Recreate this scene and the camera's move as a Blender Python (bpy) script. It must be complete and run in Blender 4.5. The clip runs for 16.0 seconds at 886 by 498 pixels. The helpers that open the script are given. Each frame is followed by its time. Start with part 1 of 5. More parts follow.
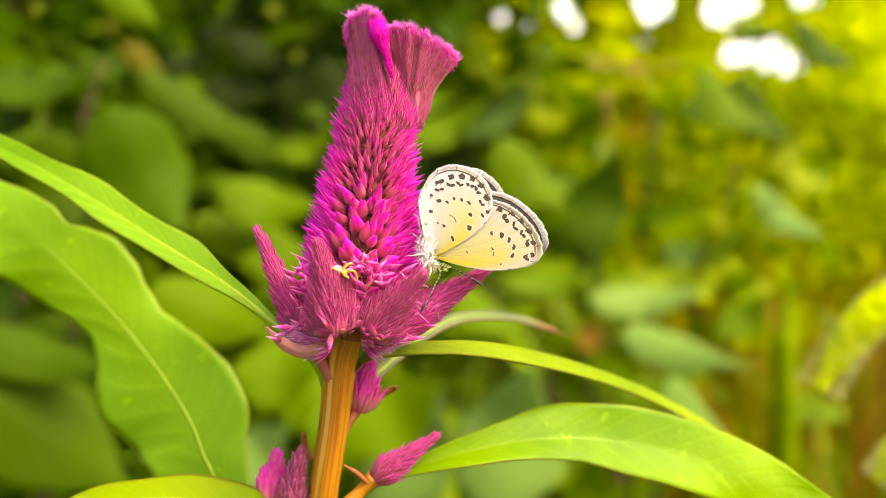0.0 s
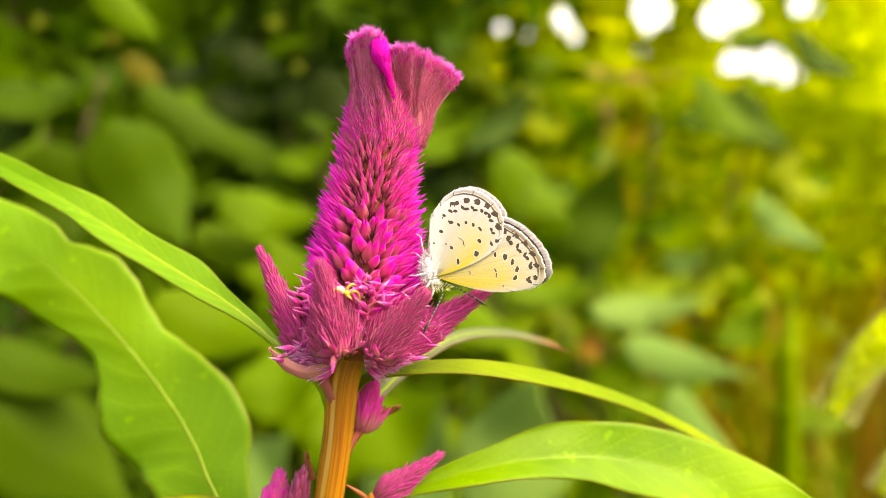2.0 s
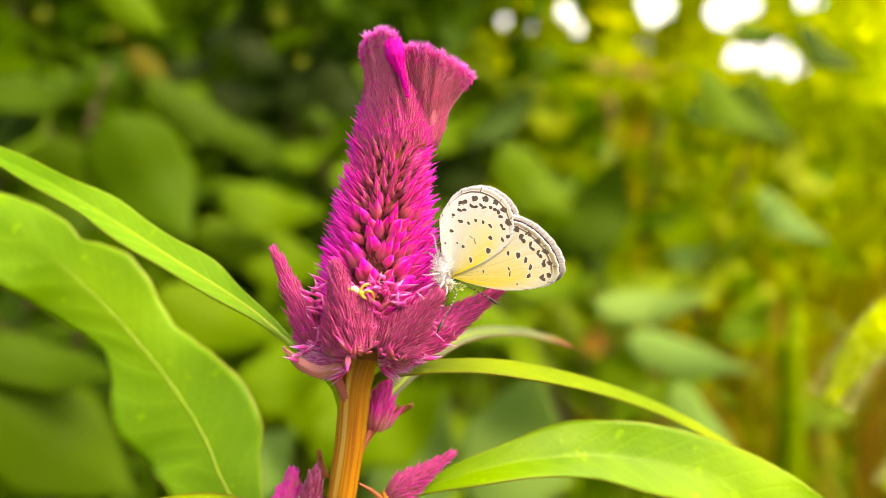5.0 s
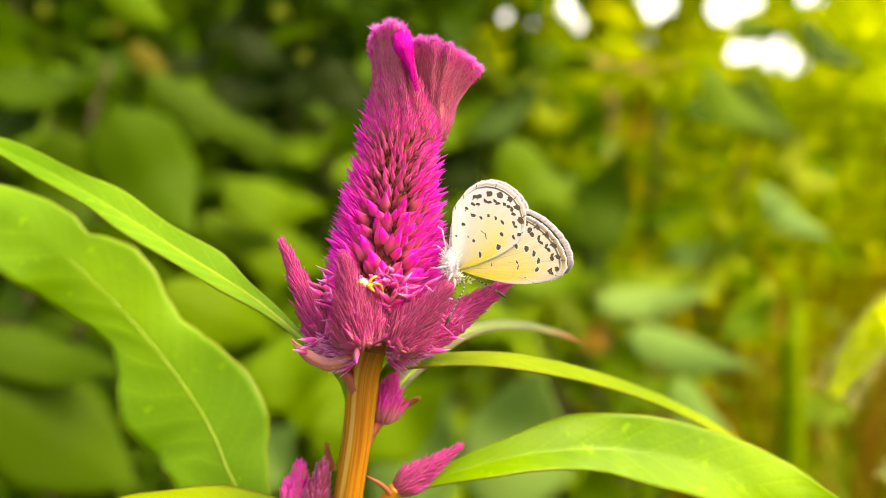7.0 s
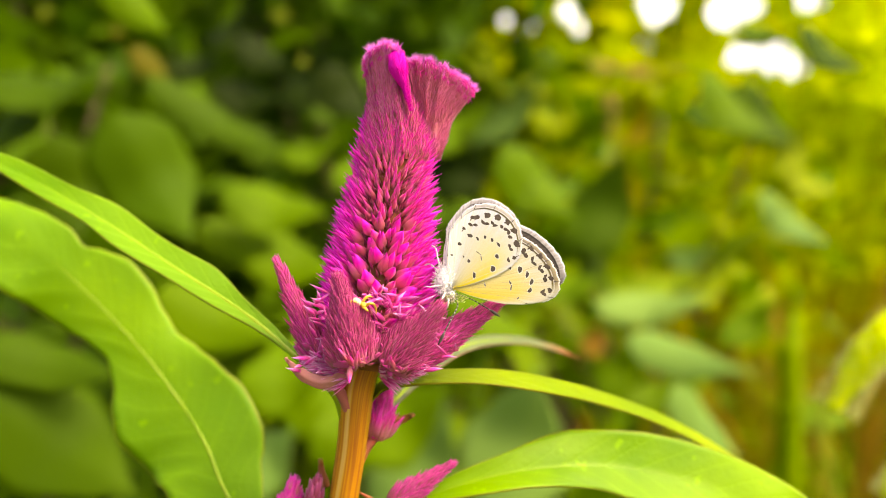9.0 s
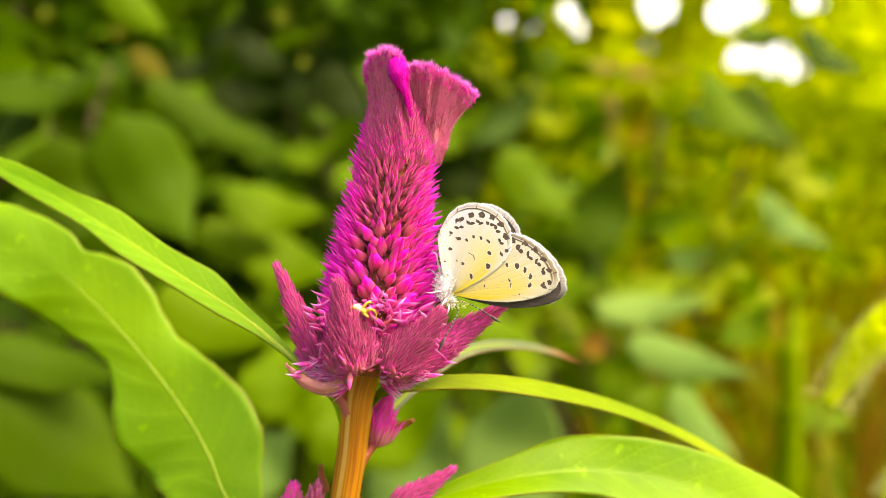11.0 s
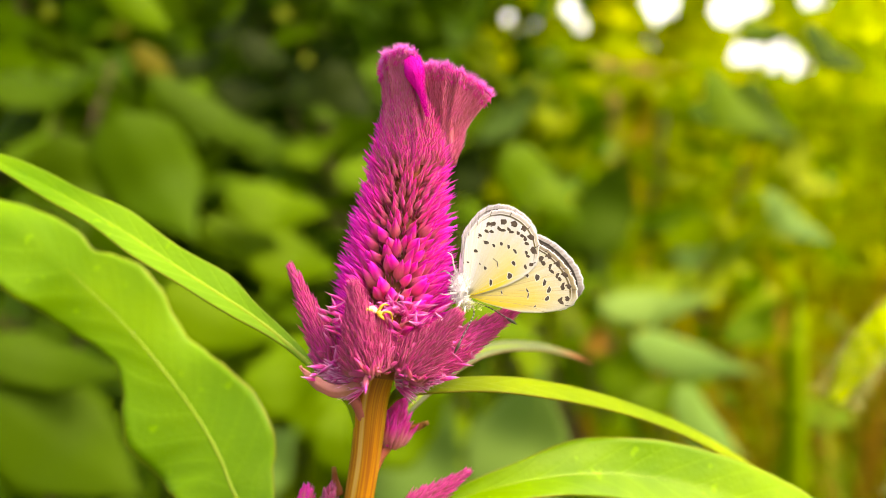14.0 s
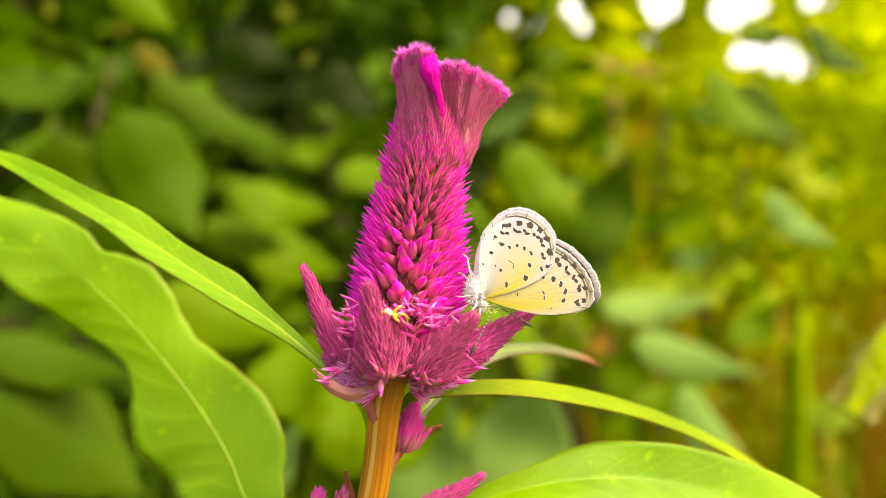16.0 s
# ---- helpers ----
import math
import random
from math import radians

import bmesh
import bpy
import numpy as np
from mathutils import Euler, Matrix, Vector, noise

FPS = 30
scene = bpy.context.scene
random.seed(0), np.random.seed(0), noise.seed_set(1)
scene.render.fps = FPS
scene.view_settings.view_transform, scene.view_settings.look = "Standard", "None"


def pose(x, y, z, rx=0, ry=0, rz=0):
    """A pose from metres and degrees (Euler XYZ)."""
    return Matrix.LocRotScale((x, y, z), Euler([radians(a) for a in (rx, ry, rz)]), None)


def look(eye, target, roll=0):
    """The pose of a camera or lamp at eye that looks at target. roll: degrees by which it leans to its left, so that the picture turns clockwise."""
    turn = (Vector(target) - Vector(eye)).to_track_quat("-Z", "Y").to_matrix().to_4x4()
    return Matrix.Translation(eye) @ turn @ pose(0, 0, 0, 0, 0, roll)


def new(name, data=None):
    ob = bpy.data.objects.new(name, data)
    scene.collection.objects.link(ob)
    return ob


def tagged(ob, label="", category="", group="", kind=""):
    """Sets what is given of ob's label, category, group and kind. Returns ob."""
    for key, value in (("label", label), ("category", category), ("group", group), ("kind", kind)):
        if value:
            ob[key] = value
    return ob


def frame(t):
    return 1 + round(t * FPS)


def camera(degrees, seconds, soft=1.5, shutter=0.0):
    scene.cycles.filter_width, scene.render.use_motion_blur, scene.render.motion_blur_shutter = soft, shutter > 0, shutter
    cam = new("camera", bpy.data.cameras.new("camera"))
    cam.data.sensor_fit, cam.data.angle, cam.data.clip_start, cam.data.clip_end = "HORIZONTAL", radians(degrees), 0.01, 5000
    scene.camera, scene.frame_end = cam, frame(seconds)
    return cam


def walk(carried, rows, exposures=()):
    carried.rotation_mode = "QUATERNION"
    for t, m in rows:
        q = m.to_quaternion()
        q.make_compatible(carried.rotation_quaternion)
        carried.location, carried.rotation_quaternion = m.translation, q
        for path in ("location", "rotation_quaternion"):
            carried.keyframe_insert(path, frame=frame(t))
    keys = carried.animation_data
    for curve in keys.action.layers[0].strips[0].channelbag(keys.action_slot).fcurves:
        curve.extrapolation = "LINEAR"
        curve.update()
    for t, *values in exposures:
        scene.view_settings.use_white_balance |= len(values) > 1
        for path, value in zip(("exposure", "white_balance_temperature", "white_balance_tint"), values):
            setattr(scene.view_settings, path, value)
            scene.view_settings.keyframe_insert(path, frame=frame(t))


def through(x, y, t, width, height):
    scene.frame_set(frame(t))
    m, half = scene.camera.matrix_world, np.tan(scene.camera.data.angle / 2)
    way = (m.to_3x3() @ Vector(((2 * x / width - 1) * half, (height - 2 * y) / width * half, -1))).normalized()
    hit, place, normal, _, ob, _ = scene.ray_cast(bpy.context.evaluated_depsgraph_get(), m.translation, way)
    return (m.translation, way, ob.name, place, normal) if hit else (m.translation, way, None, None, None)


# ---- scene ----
MM = 0.001
EYE_Z = 0.52                      # height of the lens over the ground

# ---- camera: held by hand, a hand's width from the flower ----
cam = camera(62, 16.0, soft=0.9)
cam.data.dof.use_dof = True
cam.data.dof.focus_distance = 0.0805
cam.data.dof.aperture_fstop = 12.3
# seconds, offset in mm (right, forward, up), pitch, yaw, roll in degrees
HELD = (
    (0.0, (0.00, -0.00, 0.00), -0.000, 0.000, -0.001),
    (0.5, (-0.36, 0.32, -0.44), 0.040, -0.048, -0.061),
    (1.0, (-0.55, 0.67, -0.76), 0.139, -0.142, -0.219),
    (1.5, (-0.17, 0.53, -0.13), 0.424, -0.180, -0.404),
    (2.0, (-0.22, 0.04, 1.15), 0.716, -0.050, -0.239),
    (2.5, (-0.04, -0.12, 1.57), 0.820, -0.150, -0.243),
    (3.0, (0.11, -0.60, 1.28), 0.705, -0.185, -0.369),
    (3.5, (-0.45, -0.15, 0.80), 0.360, -0.346, -0.376),
    (4.0, (-1.21, -0.11, 1.19), 0.248, -0.344, -0.293),
    (6.5, (-1.69, 0.05, 2.02), 0.129, -0.182, 0.048),
    (7.0, (-2.30, -0.12, 1.51), -0.095, -0.287, -0.035),
    (7.5, (-2.58, -0.18, 2.94), 0.089, -0.267, 0.029),
    (8.0, (-2.73, -0.68, 3.71), 0.148, -0.215, 0.213),
    (8.5, (-2.09, -0.51, 3.22), 0.136, -0.290, 0.212),
    (9.0, (-1.65, -0.57, 3.32), 0.115, -0.244, 0.200),
    (11.5, (-1.68, -0.42, 4.27), 0.180, -0.287, 0.291),
    (12.0, (-2.37, -0.23, 4.62), 0.182, -0.337, 0.391),
    (12.5, (-2.33, -0.07, 4.17), 0.084, -0.368, 0.383),
    (13.0, (-2.33, -0.09, 3.67), -0.081, -0.405, 0.260),
    (13.5, (-2.89, -0.11, 3.87), -0.083, -0.383, 0.307),
    (14.0, (-3.23, 0.42, 4.37), -0.076, -0.396, 0.264),
    (14.5, (-4.00, 0.70, 4.79), -0.034, -0.376, 0.376),
    (15.0, (-4.92, 0.40, 3.91), -0.098, -0.447, 0.321),
    (15.5, (-4.95, 0.81, 3.89), -0.281, -0.412, 0.424),
    (16.0, (-4.88, 1.35, 4.54), -0.072, -0.409, 0.443),
)


def held_pose(off, pitch, yaw, roll):
    eye = Vector((off[0] * MM, off[1] * MM, EYE_Z + off[2] * MM))
    p, w = radians(pitch), radians(yaw)
    way = Vector((math.sin(w) * math.cos(p), math.cos(w) * math.cos(p), math.sin(p)))
    return look(eye, eye + way, roll)


walk(cam, [(t, held_pose(o, p, w, r)) for t, o, p, w, r in HELD])

# ---- light: bright hazy daylight from above, to the right of the flower ----
SUN_UP, SUN_TURN = 55, 120       # elevation; compass turn from +y towards +x
world = bpy.data.worlds.new("sky")
scene.world = world
world.use_nodes = True
wn = world.node_tree.nodes
sky = wn.new("ShaderNodeTexSky")
sky.sky_type, sky.sun_disc = "NISHITA", False
sky.sun_elevation, sky.sun_rotation = radians(SUN_UP), radians(SUN_TURN)
sky.air_density, sky.dust_density = 1.0, 7.0
wn["Background"].inputs["Strength"].default_value = 0.4
world.node_tree.links.new(sky.outputs["Color"], wn["Background"].inputs["Color"])
sun = new("sun", bpy.data.lights.new("sun", "SUN"))
sun.data.energy, sun.data.angle, sun.data.color = 1.9, radians(30), (1.0, 0.96, 0.88)
e, a = radians(SUN_UP), radians(SUN_TURN)
sun.matrix_world = look(Vector((math.sin(a) * math.cos(e), math.cos(a) * math.cos(e), math.sin(e))) * 10, (0, 0, 0))
scene.view_settings.exposure = 0.47
scene.view_settings.use_white_balance = True
scene.view_settings.white_balance_temperature, scene.view_settings.white_balance_tint = 8700, 14


# ---- materials ----
def material(name):
    m = bpy.data.materials.new(name)
    m.use_nodes = True
    return m, m.node_tree.nodes, m.node_tree.links, m.node_tree.nodes["Principled BSDF"]


def ramp(n, stops):
    r = n.new("ShaderNodeValToRGB")
    while len(r.color_ramp.elements) < len(stops):
        r.color_ramp.elements.new(0.5)
    for el, (p, c) in zip(r.color_ramp.elements, stops):
        el.position, el.color = p, (*c, 1)
    return r


def mixed(n, l, a, b, fac, blend="MIX"):
    m = n.new("ShaderNodeMix")
    m.data_type, m.blend_type = "RGBA", blend
    for sock, v in (("Factor", fac), ("A", a), ("B", b)):
        s = [i for i in m.inputs if i.name == sock and (i.type == "RGBA" or sock == "Factor")][0]
        if hasattr(v, "links") or hasattr(v, "is_linked"):
            l.new(v, s)
        else:
            s.default_value = v if sock == "Factor" else (*v, 1)
    return m.outputs[2]


def see_through(m, n, l, b, color, amount):
    """Thin living tissue: part of the light goes through."""
    t = n.new("ShaderNodeBsdfTranslucent")
    if hasattr(color, "is_linked"):
        l.new(color, t.inputs["Color"])
    else:
        t.inputs["Color"].default_value = (*color, 1)
    x = n.new("ShaderNodeMixShader")
    x.inputs[0].default_value = amount
    l.new(b.outputs[0], x.inputs[1])
    l.new(t.outputs[0], x.inputs[2])
    l.new(x.outputs[0], n["Material Output"].inputs["Surface"])


def bump(n, l, b, height, strength, distance):
    u = n.new("ShaderNodeBump")
    u.inputs["Strength"].default_value, u.inputs["Distance"].default_value = strength, distance
    l.new(height, u.inputs["Height"])
    l.new(u.outputs[0], b.inputs["Normal"])


def noise_tex(n, l, scale, detail=3, coord="Object"):
    c = n.new("ShaderNodeTexCoord")
    t = n.new("ShaderNodeTexNoise")
    t.inputs["Scale"].default_value, t.inputs["Detail"].default_value = scale, detail
    l.new(c.outputs[coord], t.inputs["Vector"])
    return t


def near_leaf_material(name, dark, light, rim, pale=(0.15, 0.32, 0.03), tip=None, rim_from=0.465, rim_amount=0.5):
    """Leaf blade: UV x runs along the blade, y across it (0.5 on the midrib)."""
    m, n, l, b = material(name)
    uv = n.new("ShaderNodeUVMap")
    sep = n.new("ShaderNodeSeparateXYZ")
    l.new(uv.outputs[0], sep.inputs[0])
    across = n.new("ShaderNodeMath"); across.operation = "SUBTRACT"; across.inputs[1].default_value = 0.5
    l.new(sep.outputs[1], across.inputs[0])
    ab = n.new("ShaderNodeMath"); ab.operation = "ABSOLUTE"
    l.new(across.outputs[0], ab.inputs[0])
    # lateral veins lean towards the tip
    lean = n.new("ShaderNodeMath"); lean.operation = "MULTIPLY_ADD"; lean.inputs[1].default_value = -0.22
    l.new(ab.outputs[0], lean.inputs[0]); l.new(sep.outputs[0], lean.inputs[2])
    wob = noise_tex(n, l, 90, 2)
    ws = n.new("ShaderNodeMath"); ws.operation = "MULTIPLY_ADD"; ws.inputs[1].default_value = 0.02
    l.new(wob.outputs["Fac"], ws.inputs[0]); l.new(lean.outputs[0], ws.inputs[2])
    fr = n.new("ShaderNodeMath"); fr.operation = "MULTIPLY"; fr.inputs[1].default_value = 14.0
    l.new(ws.outputs[0], fr.inputs[0])
    pp = n.new("ShaderNodeMath"); pp.operation = "PINGPONG"; pp.inputs[1].default_value = 0.5
    l.new(fr.outputs[0], pp.inputs[0])
    vein = ramp(n, [(0.0, (1, 1, 1)), (0.1, (0.25, 0.25, 0.25)), (0.3, (0, 0, 0))])
    l.new(pp.outputs[0], vein.inputs[0])
    cloud = noise_tex(n, l, 60, 4)
    base = ramp(n, [(0.3, dark), (0.7, light)])
    l.new(cloud.outputs["Fac"], base.inputs[0])
    # broad cooler, paler patches
    broad = noise_tex(n, l, 22, 2)
    br = ramp(n, [(0.42, (0, 0, 0)), (0.62, (0.75, 0.75, 0.75))])
    l.new(broad.outputs["Fac"], br.inputs[0])
    base_c = mixed(n, l, base.outputs[0], pale, br.outputs[0])
    if tip:
        tr = ramp(n, [(0.72, (0, 0, 0)), (0.96, (1, 1, 1))])
        l.new(sep.outputs[0], tr.inputs[0])
        base_c = mixed(n, l, base_c, tip, tr.outputs[0])
    vf = n.new("ShaderNodeMath"); vf.operation = "MULTIPLY"; vf.inputs[1].default_value = 0.08
    l.new(vein.outputs[0], vf.inputs[0])
    c1 = mixed(n, l, base_c, tuple(min(1, v * 1.5 + 0.02) for v in light), vf.outputs[0])
    edge = ramp(n, [(rim_from, (0, 0, 0)), (0.497, (1, 1, 1))])
    l.new(ab.outputs[0], edge.inputs[0])
    ef = n.new("ShaderNodeMath"); ef.operation = "MULTIPLY"; ef.inputs[1].default_value = rim_amount
    l.new(edge.outputs[0], ef.inputs[0])
    c2 = mixed(n, l, c1, rim, ef.outputs[0])
    spots = noise_tex(n, l, 420, 2)
    sr = ramp(n, [(0.66, (0, 0, 0)), (0.72, (1, 1, 1))])
    l.new(spots.outputs["Fac"], sr.inputs[0])
    sf = n.new("ShaderNodeMath"); sf.operation = "MULTIPLY"; sf.inputs[1].default_value = 0.25
    l.new(sr.outputs[0], sf.inputs[0])
    c3 = mixed(n, l, c2, tuple(min(1, v * 1.7) for v in light), sf.outputs[0])
    l.new(c3, b.inputs["Base Color"])
    b.inputs["Roughness"].default_value = 0.46
    b.inputs["Specular IOR Level"].default_value = 0.2
    grain = noise_tex(n, l, 1500, 2)
    ad = n.new("ShaderNodeMath"); ad.operation = "MULTIPLY_ADD"; ad.inputs[1].default_value = -0.5
    l.new(vein.outputs[0], ad.inputs[0]); l.new(grain.outputs["Fac"], ad.inputs[2])
    bump(n, l, b, ad.outputs[0], 0.5, 0.00015)
    see_through(m, n, l, b, c3, 0.42)
    return m


LEAF = near_leaf_material("leaf_green", (0.09, 0.245, 0.001), (0.215, 0.41, 0.0015), (0.26, 0.16, 0.03), (0.14, 0.33, 0.012), None, 0.472, 0.5)
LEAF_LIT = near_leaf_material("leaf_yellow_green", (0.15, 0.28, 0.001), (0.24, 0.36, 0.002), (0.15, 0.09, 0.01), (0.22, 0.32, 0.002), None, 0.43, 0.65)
LEAF_PALE = near_leaf_material("leaf_pale_underside", (0.12, 0.17, 0.07), (0.18, 0.23, 0.11), (0.34, 0.12, 0.07), (0.17, 0.21, 0.12), (0.3, 0.09, 0.04))


def plain(name, c1, c2, scale, rough=0.5, through=0.0, bumpy=0.3, dist=0.0002, island=False, gloss=0.4):
    """Two tones mixed by noise, and by island where asked."""
    m, n, l, b = material(name)
    t = noise_tex(n, l, scale, 4)
    r = ramp(n, [(0.3, c1), (0.7, c2)])
    if island:
        g = n.new("ShaderNodeNewGeometry")
        mx = n.new("ShaderNodeMath"); mx.operation = "MULTIPLY_ADD"; mx.inputs[1].default_value = 0.55
        l.new(g.outputs["Random Per Island"], mx.inputs[0])
        hf = n.new("ShaderNodeMath"); hf.operation = "MULTIPLY"; hf.inputs[1].default_value = 0.45
        l.new(t.outputs["Fac"], hf.inputs[0]); l.new(hf.outputs[0], mx.inputs[2])
        l.new(mx.outputs[0], r.inputs[0])
    else:
        l.new(t.outputs["Fac"], r.inputs[0])
    l.new(r.outputs[0], b.inputs["Base Color"])
    b.inputs["Roughness"].default_value = rough
    b.inputs["Specular IOR Level"].default_value = gloss
    if bumpy:
        bump(n, l, b, t.outputs["Fac"], bumpy, dist)
    if through:
        see_through(m, n, l, b, r.outputs[0], through)
    return m


MIDRIB = plain("midrib", (0.19, 0.33, 0.004), (0.26, 0.39, 0.01), 200, 0.45, 0.2)


def stem_material():
    """Ridged stem: long streaks of orange, red-brown and green. UV x runs along, y round it."""
    m, n, l, b = material("stem_streaked")
    uv = n.new("ShaderNodeUVMap")
    mp = n.new("ShaderNodeMapping")
    mp.inputs["Scale"].default_value = (0.6, 4.6, 1)
    l.new(uv.outputs[0], mp.inputs["Vector"])
    t = n.new("ShaderNodeTexNoise"); t.inputs["Scale"].default_value = 1.6; t.inputs["Detail"].default_value = 3
    l.new(mp.outputs[0], t.inputs["Vector"])
    r = ramp(n, [(0.3, (0.3, 0.22, 0.01)), (0.4, (0.5, 0.23, 0.012)), (0.46, (0.33, 0.1, 0.012)), (0.51, (0.54, 0.23, 0.012)), (0.56, (0.37, 0.12, 0.012)), (0.61, (0.55, 0.29, 0.02)), (0.7, (0.62, 0.4, 0.16))])
    l.new(t.outputs["Fac"], r.inputs[0])
    l.new(r.outputs[0], b.inputs["Base Color"])
    b.inputs["Roughness"].default_value = 0.4
    bump(n, l, b, t.outputs["Fac"], 0.5, 0.0003)
    see_through(m, n, l, b, r.outputs[0], 0.15)
    return m


STEM = stem_material()


def floret_material(name, base, body, tip, through, island):
    """Papery floret: UV y runs from its foot to its tip."""
    m, n, l, b = material(name)
    uv = n.new("ShaderNodeUVMap")
    sep = n.new("ShaderNodeSeparateXYZ")
    l.new(uv.outputs[0], sep.inputs[0])
    if island:
        g = n.new("ShaderNodeNewGeometry"); rnd = g.outputs["Random Per Island"]
    else:
        g = n.new("ShaderNodeObjectInfo"); rnd = g.outputs["Random"]
    sh = n.new("ShaderNodeMath"); sh.operation = "MULTIPLY_ADD"; sh.inputs[1].default_value = 0.35; 
    l.new(rnd, sh.inputs[0])
    ad = n.new("ShaderNodeMath"); ad.operation = "ADD"; ad.inputs[1].default_value = -0.17
    l.new(sep.outputs[1], ad.inputs[0]); l.new(ad.outputs[0], sh.inputs[2])
    r = ramp(n, [(0.05, base), (0.42, body), (0.84, tip), (1.0, tuple(min(1, v * 1.15 + 0.03) for v in tip))])
    l.new(sh.outputs[0], r.inputs[0])
    mp = n.new("ShaderNodeMapping"); mp.inputs["Scale"].default_value = (22, 1.5, 1)
    l.new(uv.outputs[0], mp.inputs["Vector"])
    st = n.new("ShaderNodeTexNoise"); st.inputs["Scale"].default_value = 1.5; st.inputs["Detail"].default_value = 3
    l.new(mp.outputs[0], st.inputs["Vector"])
    sr = ramp(n, [(0.3, (0.78, 0.7, 0.75)), (0.7, (1.15, 1.3, 1.2))])
    l.new(st.outputs["Fac"], sr.inputs[0])
    c = mixed(n, l, r.outputs[0], sr.outputs[0], 0.4, "MULTIPLY")
    l.new(c, b.inputs["Base Color"])
    b.inputs["Roughness"].default_value = 0.5
    b.inputs["Specular IOR Level"].default_value = 0.3
    b.inputs["Sheen Weight"].default_value = 0.25
    bump(n, l, b, st.outputs["Fac"], 0.35, 0.0001)
    see_through(m, n, l, b, c, through)
    return m


FLORET = floret_material("floret_magenta", (0.6, 0.22, 0.17), (0.82, 0.21, 0.34), (0.97, 0.012, 0.74), 0.56, False)
FLORET_TOP = floret_material("floret_upper", (0.6, 0.2, 0.2), (0.74, 0.2, 0.33), (0.94, 0.05, 0.62), 0.5, True)
FLORET_POINT = floret_material("tepal_point", (0.6, 0.11, 0.24), (0.86, 0.06, 0.46), (0.97, 0.008, 0.78), 0.5, True)
FLORET_SIDE = floret_material("floret_rose", (0.44, 0.085, 0.14), (0.56, 0.1, 0.23), (0.78, 0.055, 0.46), 0.48, True)
FLORET_DUSKY = floret_material("floret_dusky_rose", (0.4, 0.1, 0.12), (0.5, 0.105, 0.2), (0.7, 0.07, 0.37), 0.48, True)
FLORET_BUD = floret_material("floret_bud", (0.32, 0.08, 0.09), (0.42, 0.075, 0.16), (0.6, 0.05, 0.32), 0.35, True)
FIBRE = floret_material("crest_fibre", (0.72, 0.22, 0.29), (0.82, 0.25, 0.4), (0.92, 0.26, 0.62), 0.52, True)
RIM = floret_material("crest_rim_fibre", (0.84, 0.05, 0.46), (0.96, 0.03, 0.7), (0.98, 0.32, 0.88), 0.5, True)
FLORET_PALE = floret_material("floret_pale", (0.62, 0.06, 0.3), (0.84, 0.06, 0.56), (0.9, 0.42, 0.8), 0.4, True)
DARK_BUD = floret_material("bud_dark_red", (0.2, 0.04, 0.05), (0.26, 0.03, 0.07), (0.42, 0.06, 0.22), 0.3, True)
FOLD = plain("fold_magenta", (0.75, 0.005, 0.46), (0.85, 0.01, 0.6), 300, 0.75, 0.35, 0.6, 0.0003, gloss=0.1)
AXIS = plain("spike_axis", (0.2, 0.08, 0.02), (0.34, 0.1, 0.05), 400, 0.6, 0.1)
BRACT_GREEN = plain("bract_green", (0.46, 0.22, 0.14), (0.62, 0.17, 0.28), 260, 0.4, 0.3)
BRACT_ROSE = plain("bract_rose", (0.42, 0.13, 0.1), (0.52, 0.1, 0.18), 250, 0.45, 0.3)
BRACT = plain("bract", (0.32, 0.15, 0.02), (0.42, 0.07, 0.07), 250, 0.45, 0.3)


# ---- mesh tools; lengths below are in mm, measured from the camera's first place ----
def W(p):
    return Vector((p[0] * MM, p[1] * MM, EYE_Z + p[2] * MM))


def part(name, bm, mat, parent, label="", smooth=True):
    me = bpy.data.meshes.new(name)
    bm.to_mesh(me)
    bm.free()
    me.materials.append(mat)
    if smooth:
        me.shade_smooth()
    ob = new(name, me)
    ob.parent = parent
    if parent is not None:
        ob.matrix_parent_inverse = Matrix.Translation(-parent.location)
    return tagged(ob, label)


def local_part(name, bm, mat, parent, label="", smooth=True):
    """A part whose mesh is already in its parent's space."""
    me = bpy.data.meshes.new(name)
    bm.to_mesh(me)
    bm.free()
    me.materials.append(mat)
    if smooth:
        me.shade_smooth()
    ob = new(name, me)
    ob.parent = parent
    return tagged(ob, label)


def thing(name, place, label, category, group="", kind=""):
    ob = new(name)
    ob.location = place
    ob.empty_display_size = 0.01
    return tagged(ob, label, category, group, kind)


def spline(pts, n):
    """Points along a smooth curve through pts, evenly stepped."""
    p = [Vector(q) for q in pts]
    p = [p[0] * 2 - p[1]] + p + [p[-1] * 2 - p[-2]]
    segs, out = len(p) - 3, []
    for i in range(n):
        u = i / (n - 1) * segs
        k = min(int(u), segs - 1)
        f = u - k
        a, b, c, d = p[k:k + 4]
        out.append(0.5 * (2 * b + (c - a) * f + (2 * a - 5 * b + 4 * c - d) * f * f + (3 * b - a - 3 * c + d) * f ** 3))
    return out


def lerp_list(vals, u):
    x = u * (len(vals) - 1)
    k = min(int(x), len(vals) - 2)
    f = x - k
    f = 0.5 * f + 0.5 * f * f * (3 - 2 * f)
    return vals[k] + (vals[k + 1] - vals[k]) * f


